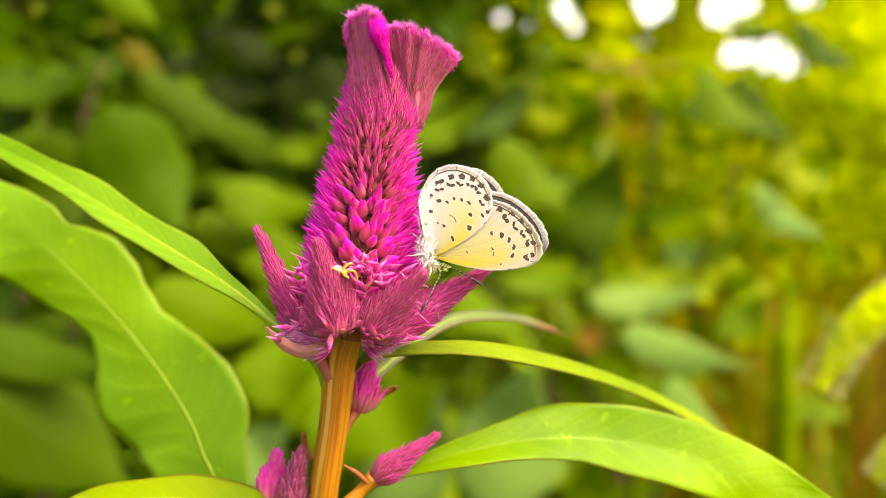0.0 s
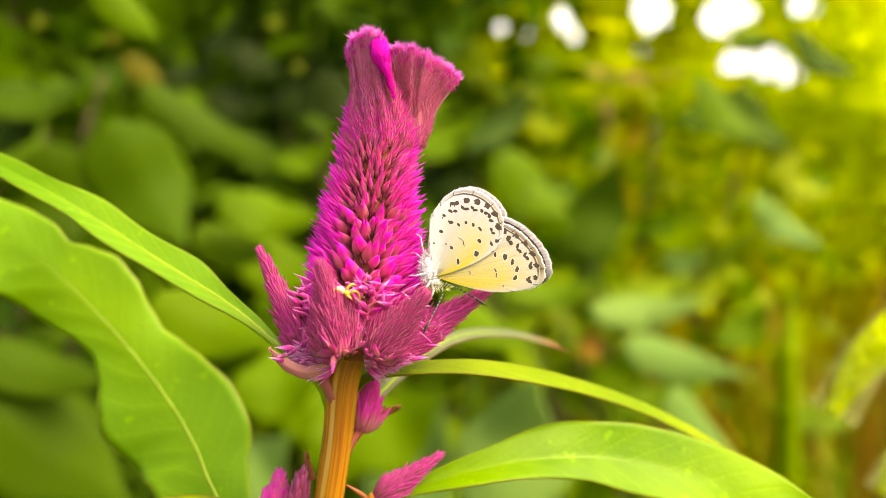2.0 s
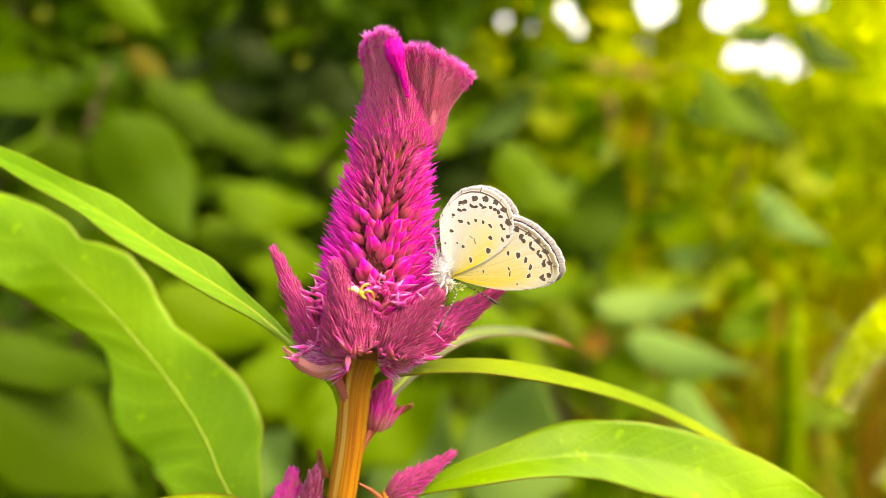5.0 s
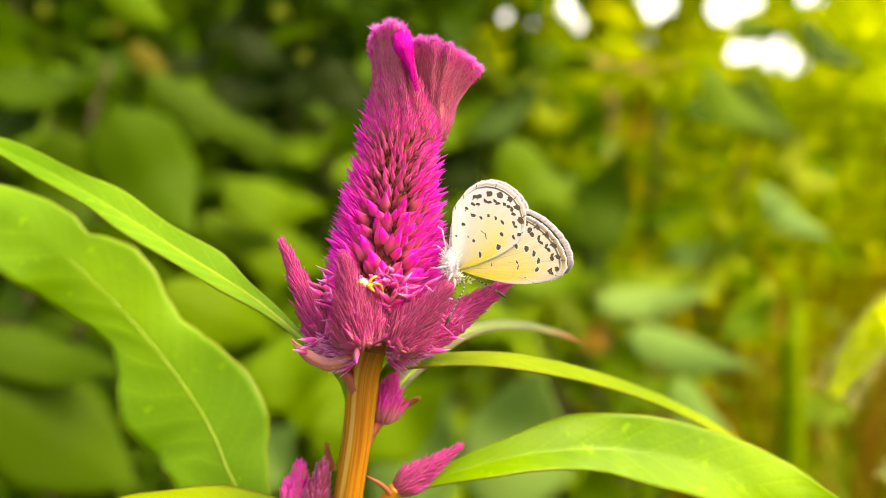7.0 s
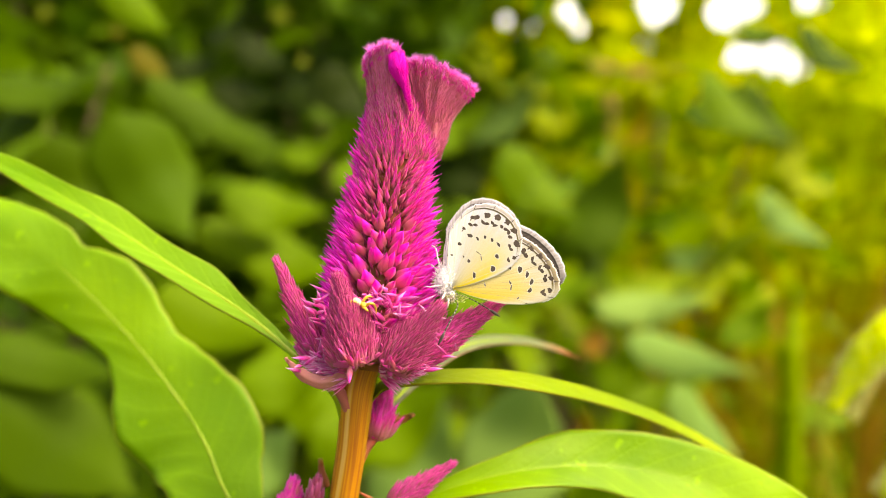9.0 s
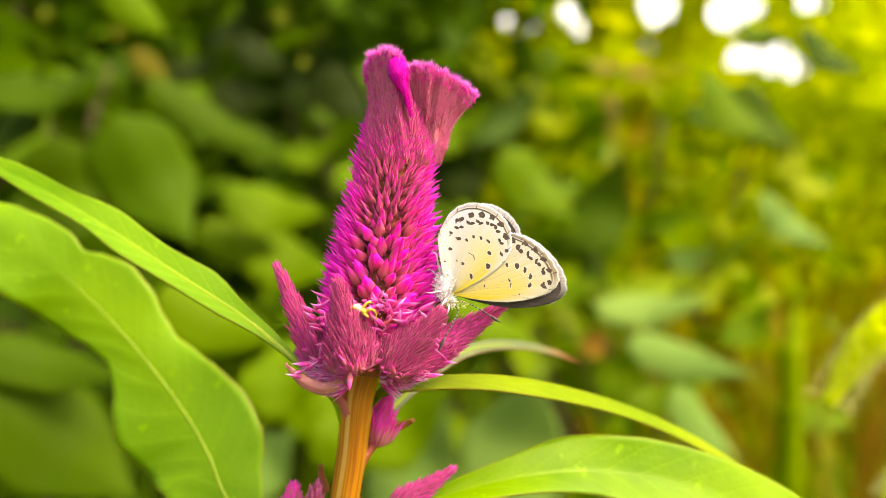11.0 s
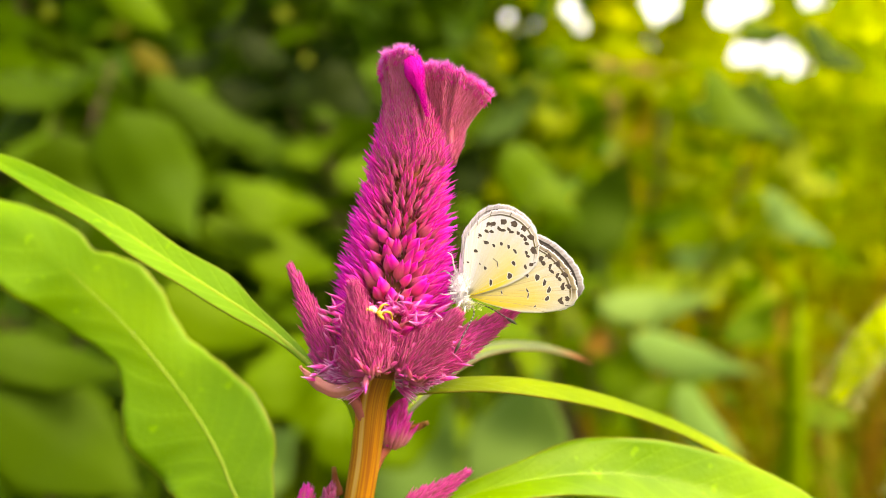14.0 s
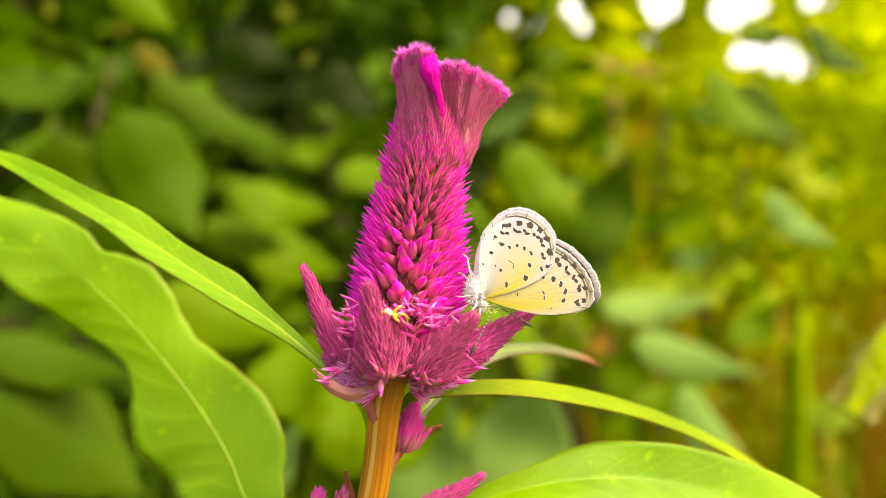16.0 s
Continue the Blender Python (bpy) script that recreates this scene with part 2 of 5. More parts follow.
def tube(bm, pts, radii, sides=8, ridges=0.0, uvl=None, capped=True):
    """A tapering tube along pts (world metres)."""
    rings, n = [], len(pts)
    up = Vector((0.31, 0.8, 0.5)).normalized()
    for i, p in enumerate(pts):
        t = (pts[min(i + 1, n - 1)] - pts[max(i - 1, 0)]).normalized()
        s = t.cross(up).normalized()
        u = s.cross(t)
        r = lerp_list(radii, i / (n - 1))
        ring = []
        for k in range(sides):
            a = 2 * math.pi * k / sides
            rr = r * (1 + ridges * (1 if k % 2 else -1))
            ring.append(bm.verts.new(p + s * (math.cos(a) * rr) + u * (math.sin(a) * rr)))
        rings.append(ring)
    for i in range(n - 1):
        for k in range(sides):
            f = bm.faces.new((rings[i][k], rings[i][(k + 1) % sides], rings[i + 1][(k + 1) % sides], rings[i + 1][k]))
            if uvl:
                for lo, (a, b) in zip(f.loops, ((i, k), (i, k + 1), (i + 1, k + 1), (i + 1, k))):
                    lo[uvl].uv = (a / (n - 1), b / sides)
    if capped:
        bm.faces.new(rings[0][::-1])
        bm.faces.new(rings[-1])


def blade(name, mids, half, roll_a, roll_b, mat, parent, label="", wave=0.0, waves=5, profile=None, n=44, seed=1, curl=0.0, rib=1.0, wide_a=None, wide_b=None):
    """A leaf: a midrib curve (mm), the half width (mm), and how far each half turns out of the upright plane (degrees, along the blade)."""
    rnd = random.Random(seed)
    ph = [rnd.uniform(0, 6.28) for _ in range(4)]
    c = [W(p) for p in spline(mids, n)]
    bm = bmesh.new()
    uvl = bm.loops.layers.uv.new()
    m = 7
    rows = []
    prof = profile or (lambda u: math.sin(math.pi * min(1, u * 0.93 + 0.07)) ** 0.75)
    for i in range(n):
        u = i / (n - 1)
        t = (c[min(i + 1, n - 1)] - c[max(i - 1, 0)]).normalized()
        view = Vector((0, 1, 0))
        a = t.cross(view).normalized()
        d = a.cross(t).normalized()
        w = half * MM * max(0.02, prof(u))
        row = []
        for k in range(-m, m + 1):
            s = k / m
            side = 1 if s >= 0 else -1
            ang = radians(lerp_list(roll_a, u) if s >= 0 else lerp_list(roll_b, u)) + curl * abs(s)
            ww = wave * MM * abs(s) ** 2.2 * (math.sin(waves * 6.28 * u + ph[0 if side > 0 else 1]) + 0.5 * math.sin(waves * 11 * u + ph[2]))
            wid = w * (1 + 0.09 * math.sin(waves * 6.28 * u + ph[3] + side))
            own = wide_a if s >= 0 else wide_b
            if own:
                wid = lerp_list(own, u) * MM
            off = a * (math.cos(ang) * abs(s) * wid * side) + d * (math.sin(ang) * abs(s) * wid + ww)
            # the blade swells between the lateral veins
            off += d * (0.08 * MM * math.sin(abs(s) * math.pi) * math.sin((u - 0.1 * abs(s)) * 88))
            row.append(bm.verts.new(c[i] + off))
        rows.append(row)
    for i in range(n - 1):
        for k in range(2 * m):
            f = bm.faces.new((rows[i][k], rows[i][k + 1], rows[i + 1][k + 1], rows[i + 1][k]))
            for lo, (x, y) in zip(f.loops, ((i, k), (i, k + 1), (i + 1, k + 1), (i + 1, k))):
                lo[uvl].uv = (x / (n - 1), y / (2 * m))
    bm.normal_update()
    geo = bmesh.ops.solidify(bm, geom=bm.faces[:], thickness=0.22 * MM)
    ob = part(name, bm, mat, parent, label)
    bm = bmesh.new()
    q = [p - Vector((0, 0.12 * MM, 0)) for p in c]
    tube(bm, q, [0.36 * MM * rib, 0.3 * MM * rib, 0.2 * MM * rib, 0.05 * MM], 6)
    local_part("midrib", bm, MIDRIB if rib > 0.3 else mat, ob)
    return ob


# ---- ground ----
def ground():
    bm = bmesh.new()
    steps = [0, 0.15, 0.4, 0.8, 1.5, 3, 6, 12, 30, 80, 200, 600]
    xs = [-s for s in steps[:0:-1]] + steps
    vs = [[bm.verts.new((x, y, 0.02 * noise.noise((x * 2, y * 2, 0)) if abs(x) + abs(y) < 40 else 0)) for x in xs] for y in xs]
    for i in range(len(xs) - 1):
        for j in range(len(xs) - 1):
            bm.faces.new((vs[i][j], vs[i][j + 1], vs[i + 1][j + 1], vs[i + 1][j]))
    mat = plain("soil_and_litter", (0.045, 0.05, 0.014), (0.09, 0.11, 0.022), 9, 0.9, 0, 0.8, 0.02)
    ob = part("ground", bm, mat, None, "weedy ground of brown soil and dry litter")
    tagged(ob, category="ground", kind="structure")


ground()

# ---- the flowering plant ----
plant = thing("cockscomb_plant", (-0.014, 0.092, 0.0), "magenta plumed cockscomb plant with green leaves on a ridged orange stem", "flower")


def build_stem():
    bm = bmesh.new()
    uvl = bm.loops.layers.uv.new()
    pts = [(-17, 93, -520), (-19, 93, -300), (-20, 92, -120), (-16.5, 90.0, -45.5), (-14.3, 88.0, -29.7), (-12.7, 86.5, -19.8), (-11.7, 85.5, -11.7), (-10.4, 85.5, -7.8)]
    tube(bm, [W(p) for p in spline(pts, 60)], [3.2 * MM, 3.0 * MM, 2.7 * MM, 2.3 * MM, 1.7 * MM, 1.7 * MM, 1.95 * MM, 1.9 * MM], 22, 0.045, uvl)
    part("stem", bm, STEM, plant, "ridged orange and red streaked stem")


build_stem()


# ---- florets ----
def floret_mesh(bm, m, length, width, open_=0.0, sides=8, rings=6, uvl=None, twist=0.0, taper=1.12):
    """A pointed bud of overlapping papery tepals, its foot at the origin of m, its tip along z."""
    vs = []
    for i in range(rings + 1):
        u = i / rings
        r = width * 0.5 * ((0.25 + 0.75 * (u / 0.32) ** 0.7) if u < 0.32 else max(0.015, (1 - (u - 0.32) / 0.68) ** taper))
        ring = []
        for k in range(sides):
            a = 2 * math.pi * k / sides + twist * u
            rr = r * (1 + (0.09 + open_ * u) * (1 if k % 2 else -0.6))
            zz = length * u - (0.10 * length * u * u if k % 2 == 0 else 0)
            ring.append(bm.verts.new(m @ Vector((rr * math.cos(a), rr * math.sin(a), zz))))
        vs.append(ring)
    for i in range(rings):
        for k in range(sides):
            f = bm.faces.new((vs[i][k], vs[i][(k + 1) % sides], vs[i + 1][(k + 1) % sides], vs[i + 1][k]))
            if uvl:
                for lo, (x, y) in zip(f.loops, ((k, i), (k + 1, i), (k + 1, i + 1), (k, i + 1))):
                    lo[uvl].uv = (x / sides, y / rings)
    f = bm.faces.new(vs[-1])
    if uvl:
        for lo in f.loops:
            lo[uvl].uv = (0.5, 1)


def axis_frame(way, spin=0.0):
    q = way.normalized().to_track_quat("Z", "Y")
    return q.to_matrix().to_4x4() @ pose(0, 0, 0, 0, 0, spin)


def main_spike():
    """The tall spike: axis, then florets in a spiral, larger and more spread towards its foot."""
    rnd = random.Random(4)
    path = spline([(-10.7, 85.5, -10.4), (-9.8, 85.5, -3.9), (-9.0, 85.5, 2.7), (-8.3, 85.0, 9.2), (-7.5, 84.5, 15.6), (-7.1, 84.0, 20.7)], 80)
    bm = bmesh.new()
    core = [3.0, 4.3, 4.9, 4.8, 4.5, 4.2, 4.0, 3.8, 3.5]
    tube(bm, [W(p) for p in path], [r * MM * 0.72 for r in core], 20)
    spike = part("flower_spike", bm, AXIS, plant, "tall magenta flower spike")
    # shared floret shapes, from plump to slender
    shapes = []
    for wide, gape, turn, taper in ((0.40, 0.1, 0.3, 0.85), (0.36, 0.2, -0.2, 1.0), (0.30, 0.05, 0.5, 1.25), (0.27, 0.3, 0.0, 1.45), (0.42, 0.15, 0.2, 0.8)):
        bm = bmesh.new()
        uvl = bm.loops.layers.uv.new()
        floret_mesh(bm, Matrix(), 1.0 * MM, wide * MM, gape, 8, 7, uvl, turn, taper)
        me = bpy.data.meshes.new("floret")
        bm.to_mesh(me)
        bm.free()
        me.materials.append(FLORET)
        me.shade_smooth()
        shapes.append(me)
    upper = bmesh.new()
    upper_uv = upper.loops.layers.uv.new()

    def seat(z, th):
        i = min(int(z * 79), 78)
        p = W(Vector(path[i]).lerp(Vector(path[i + 1]), z * 79 - i))
        t = (W(path[i + 1]) - W(path[i])).normalized()
        a = t.cross(Vector((0, 1, 0))).normalized()
        return p, t, a * math.cos(th) + a.cross(t) * math.sin(th)

    jitter = lambda k: Vector((rnd.uniform(-k, k), rnd.uniform(-k, k), rnd.uniform(-k, k)))
    z, k = 0.04, 0
    while z < 0.97:
        size = lerp_list((3.4, 3.7, 3.5, 3.0, 2.5, 2.0, 1.6, 1.3), z) + rnd.uniform(-0.3, 0.3)
        p, t, out = seat(z, k * 2.39996 + rnd.uniform(-0.2, 0.2))
        front = -out.y
        spread = radians(72 - 44 * z + rnd.uniform(-9, 9))
        way = out * math.sin(spread) + t * math.cos(spread) + jitter(0.1)
        r = lerp_list(core, z) * MM * 0.72
        s = size * rnd.uniform(0.85, 1.12)
        # the ridge of the spike that faces away from the side branches is sparse: the brown axis shows
        sparse = front > 0.9 and z < 0.5 and rnd.random() < 0.22
        k += 1
        z += 0.00122 * (size / 3.2) ** 2 * (1.0 + 0.5 * (z < 0.12))
        if sparse:
            continue
        m = Matrix.Translation(p + out * r) @ axis_frame(way, rnd.uniform(0, 360)) @ Matrix.Diagonal((s, s, s, 1))
        if z < 0.5:
            ob = new("floret", shapes[rnd.choice((0, 1, 4) if front > 0.6 else (1, 2, 3))])
            ob.parent = spike
            ob.matrix_basis = m
        else:
            floret_mesh(upper, m, 1.0 * MM, rnd.uniform(0.22, 0.32) * MM, 0.15, 6, 5, upper_uv, 0, 1.25)
    tagged(local_part("floret_mass", upper, FLORET_TOP, spike, "fine rose florets of the spike's upper half"), kind="stuff")
    # slender tepal points between the florets, thickest along the flanks
    fine = bmesh.new()
    fine_uv = fine.loops.layers.uv.new()
    made = 0
    while made < 2300:
        z = rnd.uniform(0.05, 0.86)
        p, t, out = seat(z, rnd.uniform(0, 6.283))
        if -out.y > (0.75 if z < 0.6 else 0.4):
            continue
        made += 1
        size = lerp_list((3.4, 4.0, 3.9, 3.5, 3.0, 2.5, 2.0), z) * rnd.uniform(0.75, 1.15)
        spread = radians(68 - 42 * z + rnd.gauss(0, 9))
        way = out * math.sin(spread) + t * math.cos(spread) + jitter(0.12)
        m = Matrix.Translation(p + out * lerp_list(core, z) * MM * 0.74) @ axis_frame(way, rnd.uniform(0, 360))
        floret_mesh(fine, m, size * MM, size * rnd.uniform(0.12, 0.19) * MM, 0.2, 5, 4, fine_uv, 0, 1.1)
    tagged(local_part("tepal_fringe", fine, FLORET_POINT, spike, "slender vivid magenta tepal points"), kind="stuff")
    # short dusty fuzz fills the gaps of the front
    fuzz = bmesh.new()
    fuzz_uv = fuzz.loops.layers.uv.new()
    for _ in range(1100):
        z = rnd.uniform(0.02, 0.7)
        p, t, out = seat(z, math.radians(rnd.uniform(-165, -15)))
        if out.y > 0:
            out = seat(z, math.radians(rnd.uniform(15, 165)))[2]
        spread = radians(70 - 30 * z + rnd.gauss(0, 14))
        way = out * math.sin(spread) + t * math.cos(spread) + jitter(0.2)
        size = rnd.uniform(1.0, 1.9)
        m = Matrix.Translation(p + out * lerp_list(core, z) * MM * 0.72) @ axis_frame(way, rnd.uniform(0, 360))
        floret_mesh(fuzz, m, size * MM, size * rnd.uniform(0.12, 0.24) * MM, 0.2, 5, 3, fuzz_uv, 0, 1.0)
    tagged(local_part("floret_fuzz", fuzz, FLORET_DUSKY, spike, "short dusty rose fuzz between the florets"), kind="stuff")


main_spike()


def crest():
    """The fanned comb on top: two flaring lobes of fine fibres, and a rolled fold between them."""
    rnd = random.Random(9)
    lobes = (
        # foot, rim, fibres
        (((-11.3, 83.5, 13.6), (-3.7, 83.5, 13.6)), [(-10.9, 83.5, 24.1), (-10.3, 82.0, 25.1), (-8.8, 80.5, 25.5), (-7.5, 79.8, 25.4), (-6.2, 79.6, 24.1)], 5200, 0.0),
        (((-4.6, 86.5, 14.2), (-2.3, 86.5, 14.2)), [(-6.1, 80.9, 24.0), (-4.9, 80.9, 24.1), (-2.7, 81.4, 23.7), (-0.4, 83.2, 23.0), (1.7, 85.5, 21.9)], 4600, 0.3),
    )
    for foot, rim, count, lean in lobes:
        a, b = Vector(foot[0]), Vector(foot[1])
        top = [Vector(p) + Vector((0, 0.25 * math.sin(k * 0.9 + lean * 9), 0.16 * math.sin(k * 0.75 + lean * 7) + 0.12 * math.sin(k * 1.9))) for k, p in enumerate(spline(rim, 40))]
        bm = bmesh.new()
        rows = []
        for back in (0, 1):
            grid = []
            for j in range(14):
                v = j / 13
                row = []
                for i in range(40):
                    u = i / 39
                    p = a.lerp(b, u).lerp(Vector(top[i]), v)
                    belly = math.sin(u * math.pi) * (1 - 0.55 * v)
                    p.y += (-1.9 * belly if not back else 2.6 * belly + 0.9) + 0.16 * math.sin(u * 26 + v * 2)
                    p.x += (-0.9 * u if lean else 0.5 * (1 - u) - 0.2 * u) * math.sin(v ** 1.2 * math.pi)
                    row.append(bm.verts.new(W(p)))
                grid.append(row)
            rows.append(grid)
        f, g = rows
        for j in range(13):
            for i in range(39):
                bm.faces.new((f[j][i], f[j][i + 1], f[j + 1][i + 1], f[j + 1][i]))
                bm.faces.new((g[j][i + 1], g[j][i], g[j + 1][i], g[j + 1][i + 1]))
            bm.faces.new((f[j][0], f[j + 1][0], g[j + 1][0], g[j][0]))
            bm.faces.new((f[j][39], g[j][39], g[j + 1][39], f[j + 1][39]))
        for i in range(39):
            bm.faces.new((f[13][i], f[13][i + 1], g[13][i + 1], g[13][i]))
            bm.faces.new((f[0][i + 1], f[0][i], g[0][i], g[0][i + 1]))
        pos = [[[Vector(v.co) for v in r] for r in grid] for grid in rows]
        uvl = bm.loops.layers.uv.new()
        for face in bm.faces:
            for lo in face.loops:
                lo[uvl].uv = (0.5, 0.35)
        for _ in range(count):
            side = pos[0 if rnd.random() < 0.66 else 1]
            i, j = rnd.randrange(39), min(11, int(12 * rnd.random() ** 0.85))
            p = side[j][i].lerp(side[j][i + 1], rnd.random()).lerp(side[j + 1][i], rnd.random())
            t = (side[min(13, j + 1)][i] - side[max(0, j - 1)][i]).normalized()
            outy = -0.26 if side is pos[0] else 0.26
            curl = noise.noise_vector(p * 430) * (0.75 if lean else 0.4)      # hairs lie in wisps
            way = t + Vector((curl.x + rnd.uniform(-.15, .15), outy + 0.5 * curl.y + rnd.uniform(-.1, .1), rnd.uniform(-.05, .12)))
            floret_mesh(bm, Matrix.Translation(p) @ axis_frame(way, rnd.uniform(0, 360)), rnd.uniform(0.9, 1.9) * (1 - 0.25 * j / 12) * MM, rnd.uniform(0.08, 0.15) * MM, 0.1, 4, 3, uvl)
        lobe = part("crest_lobe", bm, FIBRE, plant, "fanned comb of fine rose fibres")
        if not lean:
            # the spike's florets thin out upwards into the felt
            bm = bmesh.new()
            uvl = bm.loops.layers.uv.new()
            for _ in range(1500):
                side = pos[0 if rnd.random() < 0.7 else 1]
                i, j = rnd.randrange(39), min(12, int(9.5 * rnd.random() ** 1.8))
                p = side[j][i].lerp(side[j][i + 1], rnd.random()).lerp(side[j + 1][i], rnd.random())
                t = (side[j + 1][i] - side[max(0, j - 1)][i]).normalized()
                edge = (i / 39 - 0.5) * 2
                way = t + Vector((0.55 * edge + rnd.gauss(0, .14), (-0.42 if side is pos[0] else 0.42) * (1 - 0.6 * edge * edge) + rnd.gauss(0, .1), rnd.gauss(0, .1))) * (1 - 0.05 * j)
                size = rnd.uniform(1.1, 1.9) * (1 - 0.045 * j)
                floret_mesh(bm, Matrix.Translation(p) @ axis_frame(way, rnd.uniform(0, 360)), size * MM, size * rnd.uniform(0.14, 0.22) * MM, 0.15, 5, 4, uvl, 0, 1.2)
            tagged(local_part("floret_mass", bm, FLORET_TOP, lobe, "small rose florets with magenta points"), kind="stuff")
        bm = bmesh.new()
        uvl = bm.loops.layers.uv.new()
        for i in range(39):
            clump = 0.6 + 0.5 * noise.noise((i * 0.35, lean * 10, 2))
            for _ in range(70):
                j = 13 if rnd.random() < 0.6 else 12
                p = pos[0][j][i].lerp(pos[1][j][i], rnd.random() ** 1.6).lerp(pos[0][j][i + 1], rnd.random() * 0.9)
                way = (pos[0][13][i] - pos[0][11][i]).normalized() * 0.8 + Vector((rnd.gauss(0, .35), rnd.gauss(-.3, .4), rnd.gauss(0, .3)))
                floret_mesh(bm, Matrix.Translation(p - way.normalized() * 0.75 * MM) @ axis_frame(way), rnd.uniform(0.8, 1.5) * (0.55 + clump) * MM, rnd.uniform(0.09, 0.16) * MM, 0.1, 4, 3, uvl)
        tagged(local_part("rim", bm, RIM, lobe, "felted vivid magenta rim"), kind="stuff")
    bm = bmesh.new()
    uvl = bm.loops.layers.uv.new()
    line = [W(p) for p in spline([(-5.6, 80.3, 18.6), (-6.2, 79.6, 20.9), (-6.8, 79.3, 22.5), (-7.1, 79.6, 24.0), (-7.2, 80.4, 25.1)], 24)]
    tube(bm, line, [0.06 * MM, 0.22 * MM, 0.6 * MM, 0.98 * MM, 1.0 * MM, 0.55 * MM], 14, 0.06, uvl)
    for _ in range(700):
        u = rnd.random()
        p = line[int(u * 22)]
        d = Vector((rnd.gauss(0, 1), -abs(rnd.gauss(0, 1)), rnd.gauss(0, 0.4))).normalized()
        r = lerp_list((0.06, 0.22, 0.6, 0.98, 1.0, 0.55), u) * MM
        floret_mesh(bm, Matrix.Translation(p + d * r * 0.85) @ axis_frame(d * 0.45 + Vector((rnd.uniform(-.3, .3), 0, 1))), rnd.uniform(0.4, 0.8) * MM, 0.08 * MM, 0.1, 4, 3, uvl)
    part("crest_fold", bm, FOLD, plant, "vivid magenta felted fold of the comb")


crest()


def side_spike(name, foot, tip, half, n, seed, mat=None, parent=None, label="", size=2.4, spread0=38, fat=0.34, thin=0.098, buds=0):
    """A small pointed spike or bud: silky pointed tepals laid close along it, plump buds round its foot."""
    rnd = random.Random(seed)
    a, b = W(foot), W(tip)
    t = (b - a).normalized()
    s = t.cross(Vector((0.1, 1, 0.2))).normalized()
    u = s.cross(t)
    length = (b - a).length
    bm = bmesh.new()
    uvl = bm.loops.layers.uv.new()
    pr = lambda z: half * MM * (math.sin(math.pi * min(1.0, z ** fat * 0.9 + 0.06)) ** 0.7) * (1 - 0.35 * z)
    tube(bm, [a.lerp(b, i / 14) for i in range(15)], [max(0.1 * MM, pr(i / 14) * 0.86) for i in range(15)], 12, 0, uvl)
    n = int(n * 4.4)
    for k in range(n):
        z = (k + 0.5) / n
        th = k * 2.39996 + rnd.uniform(-0.2, 0.2)
        out = s * math.cos(th) + u * math.sin(th)
        sp = radians((spread0 * (1 - z) ** 1.1 + 4) + rnd.gauss(0, 5))
        sz = size * (1 - 0.3 * z) * rnd.uniform(0.75, 1.2) * MM
        way = out * math.sin(sp) + t * math.cos(sp) + Vector((rnd.gauss(0, .05), rnd.gauss(0, .05), rnd.gauss(0, .05)))
        at = a + t * (z * (length - sz * 0.75)) + out * pr(z) * 0.72
        wide = sz * thin * rnd.uniform(0.85, 1.4)
        floret_mesh(bm, Matrix.Translation(at) @ axis_frame(way, rnd.uniform(0, 360)), sz, wide, rnd.uniform(0, 0.3), 6, 4, uvl, 0, 0.95)
    ob = part(name, bm, mat or FLORET_SIDE, parent or plant, label)
    if buds:
        bm = bmesh.new()
        uvl = bm.loops.layers.uv.new()
        for k in range(buds):
            z = 0.34 * rnd.random() ** 1.4
            th = k * 2.39996 + rnd.uniform(-0.3, 0.3)
            out = s * math.cos(th) + u * math.sin(th)
            sp = radians(70 - 90 * z + rnd.gauss(0, 8))
            sz = rnd.uniform(1.3, 1.9) * MM
            way = out * math.sin(sp) + t * math.cos(sp)
            floret_mesh(bm, Matrix.Translation(a + t * z * length + out * pr(z) * 0.6) @ axis_frame(way, rnd.uniform(0, 360)), sz, sz * rnd.uniform(0.4, 0.58), 0.08, 8, 6, uvl, 0.2, 0.6)
        tagged(local_part("bud_mass", bm, FLORET_BUD, ob, "plump rose buds round the spike's foot"), kind="stuff")
    return ob


side_spike("side_spike", (-15.7, 84.0, -10.2), (-20.9, 82.5, 2.5), 2.0, 190, 1, label="pointed rose side spike", size=2.3, spread0=9, thin=0.115, buds=6)
side_spike("side_spike", (-11.3, 79.0, -9.0), (-13.1, 76.5, 0.9), 3.2, 260, 2, FLORET_DUSKY, label="broad dull rose side spike", size=2.6, spread0=17, thin=0.105, buds=20)
side_spike("side_spike", (-7.9, 80.0, -9.4), (-1.9, 77.5, -2.2), 2.8, 220, 3, FLORET_DUSKY, label="broad dull rose side spike", size=2.6, spread0=17, thin=0.105, buds=18)
side_spike("side_spike", (-6.1, 84.0, -9.4), (5.5, 86.0, -2.2), 2.55, 240, 5, label="rose side spike spread outwards", size=2.2, spread0=15, thin=0.115, buds=12)
side_spike("side_spike", (-12.2, 82.0, -10.4), (-17.2, 80.0, -8.8), 1.9, 90, 6, FLORET_PALE, label="short pale pink tuft of open florets", size=2.4)
side_spike("side_spike", (-9.0, 82.0, -10.0), (-3.8, 81.0, -9.9), 1.7, 80, 7, FLORET_PALE, label="short pale pink tuft of open florets", size=2.2)
side_spike("side_bud", (-10.4, 89.0, -19.6), (-8.7, 89.0, -13.6), 1.6, 60, 8, FLORET_TOP, label="magenta flower bud beside the stem", size=3.6, spread0=12, thin=0.2)
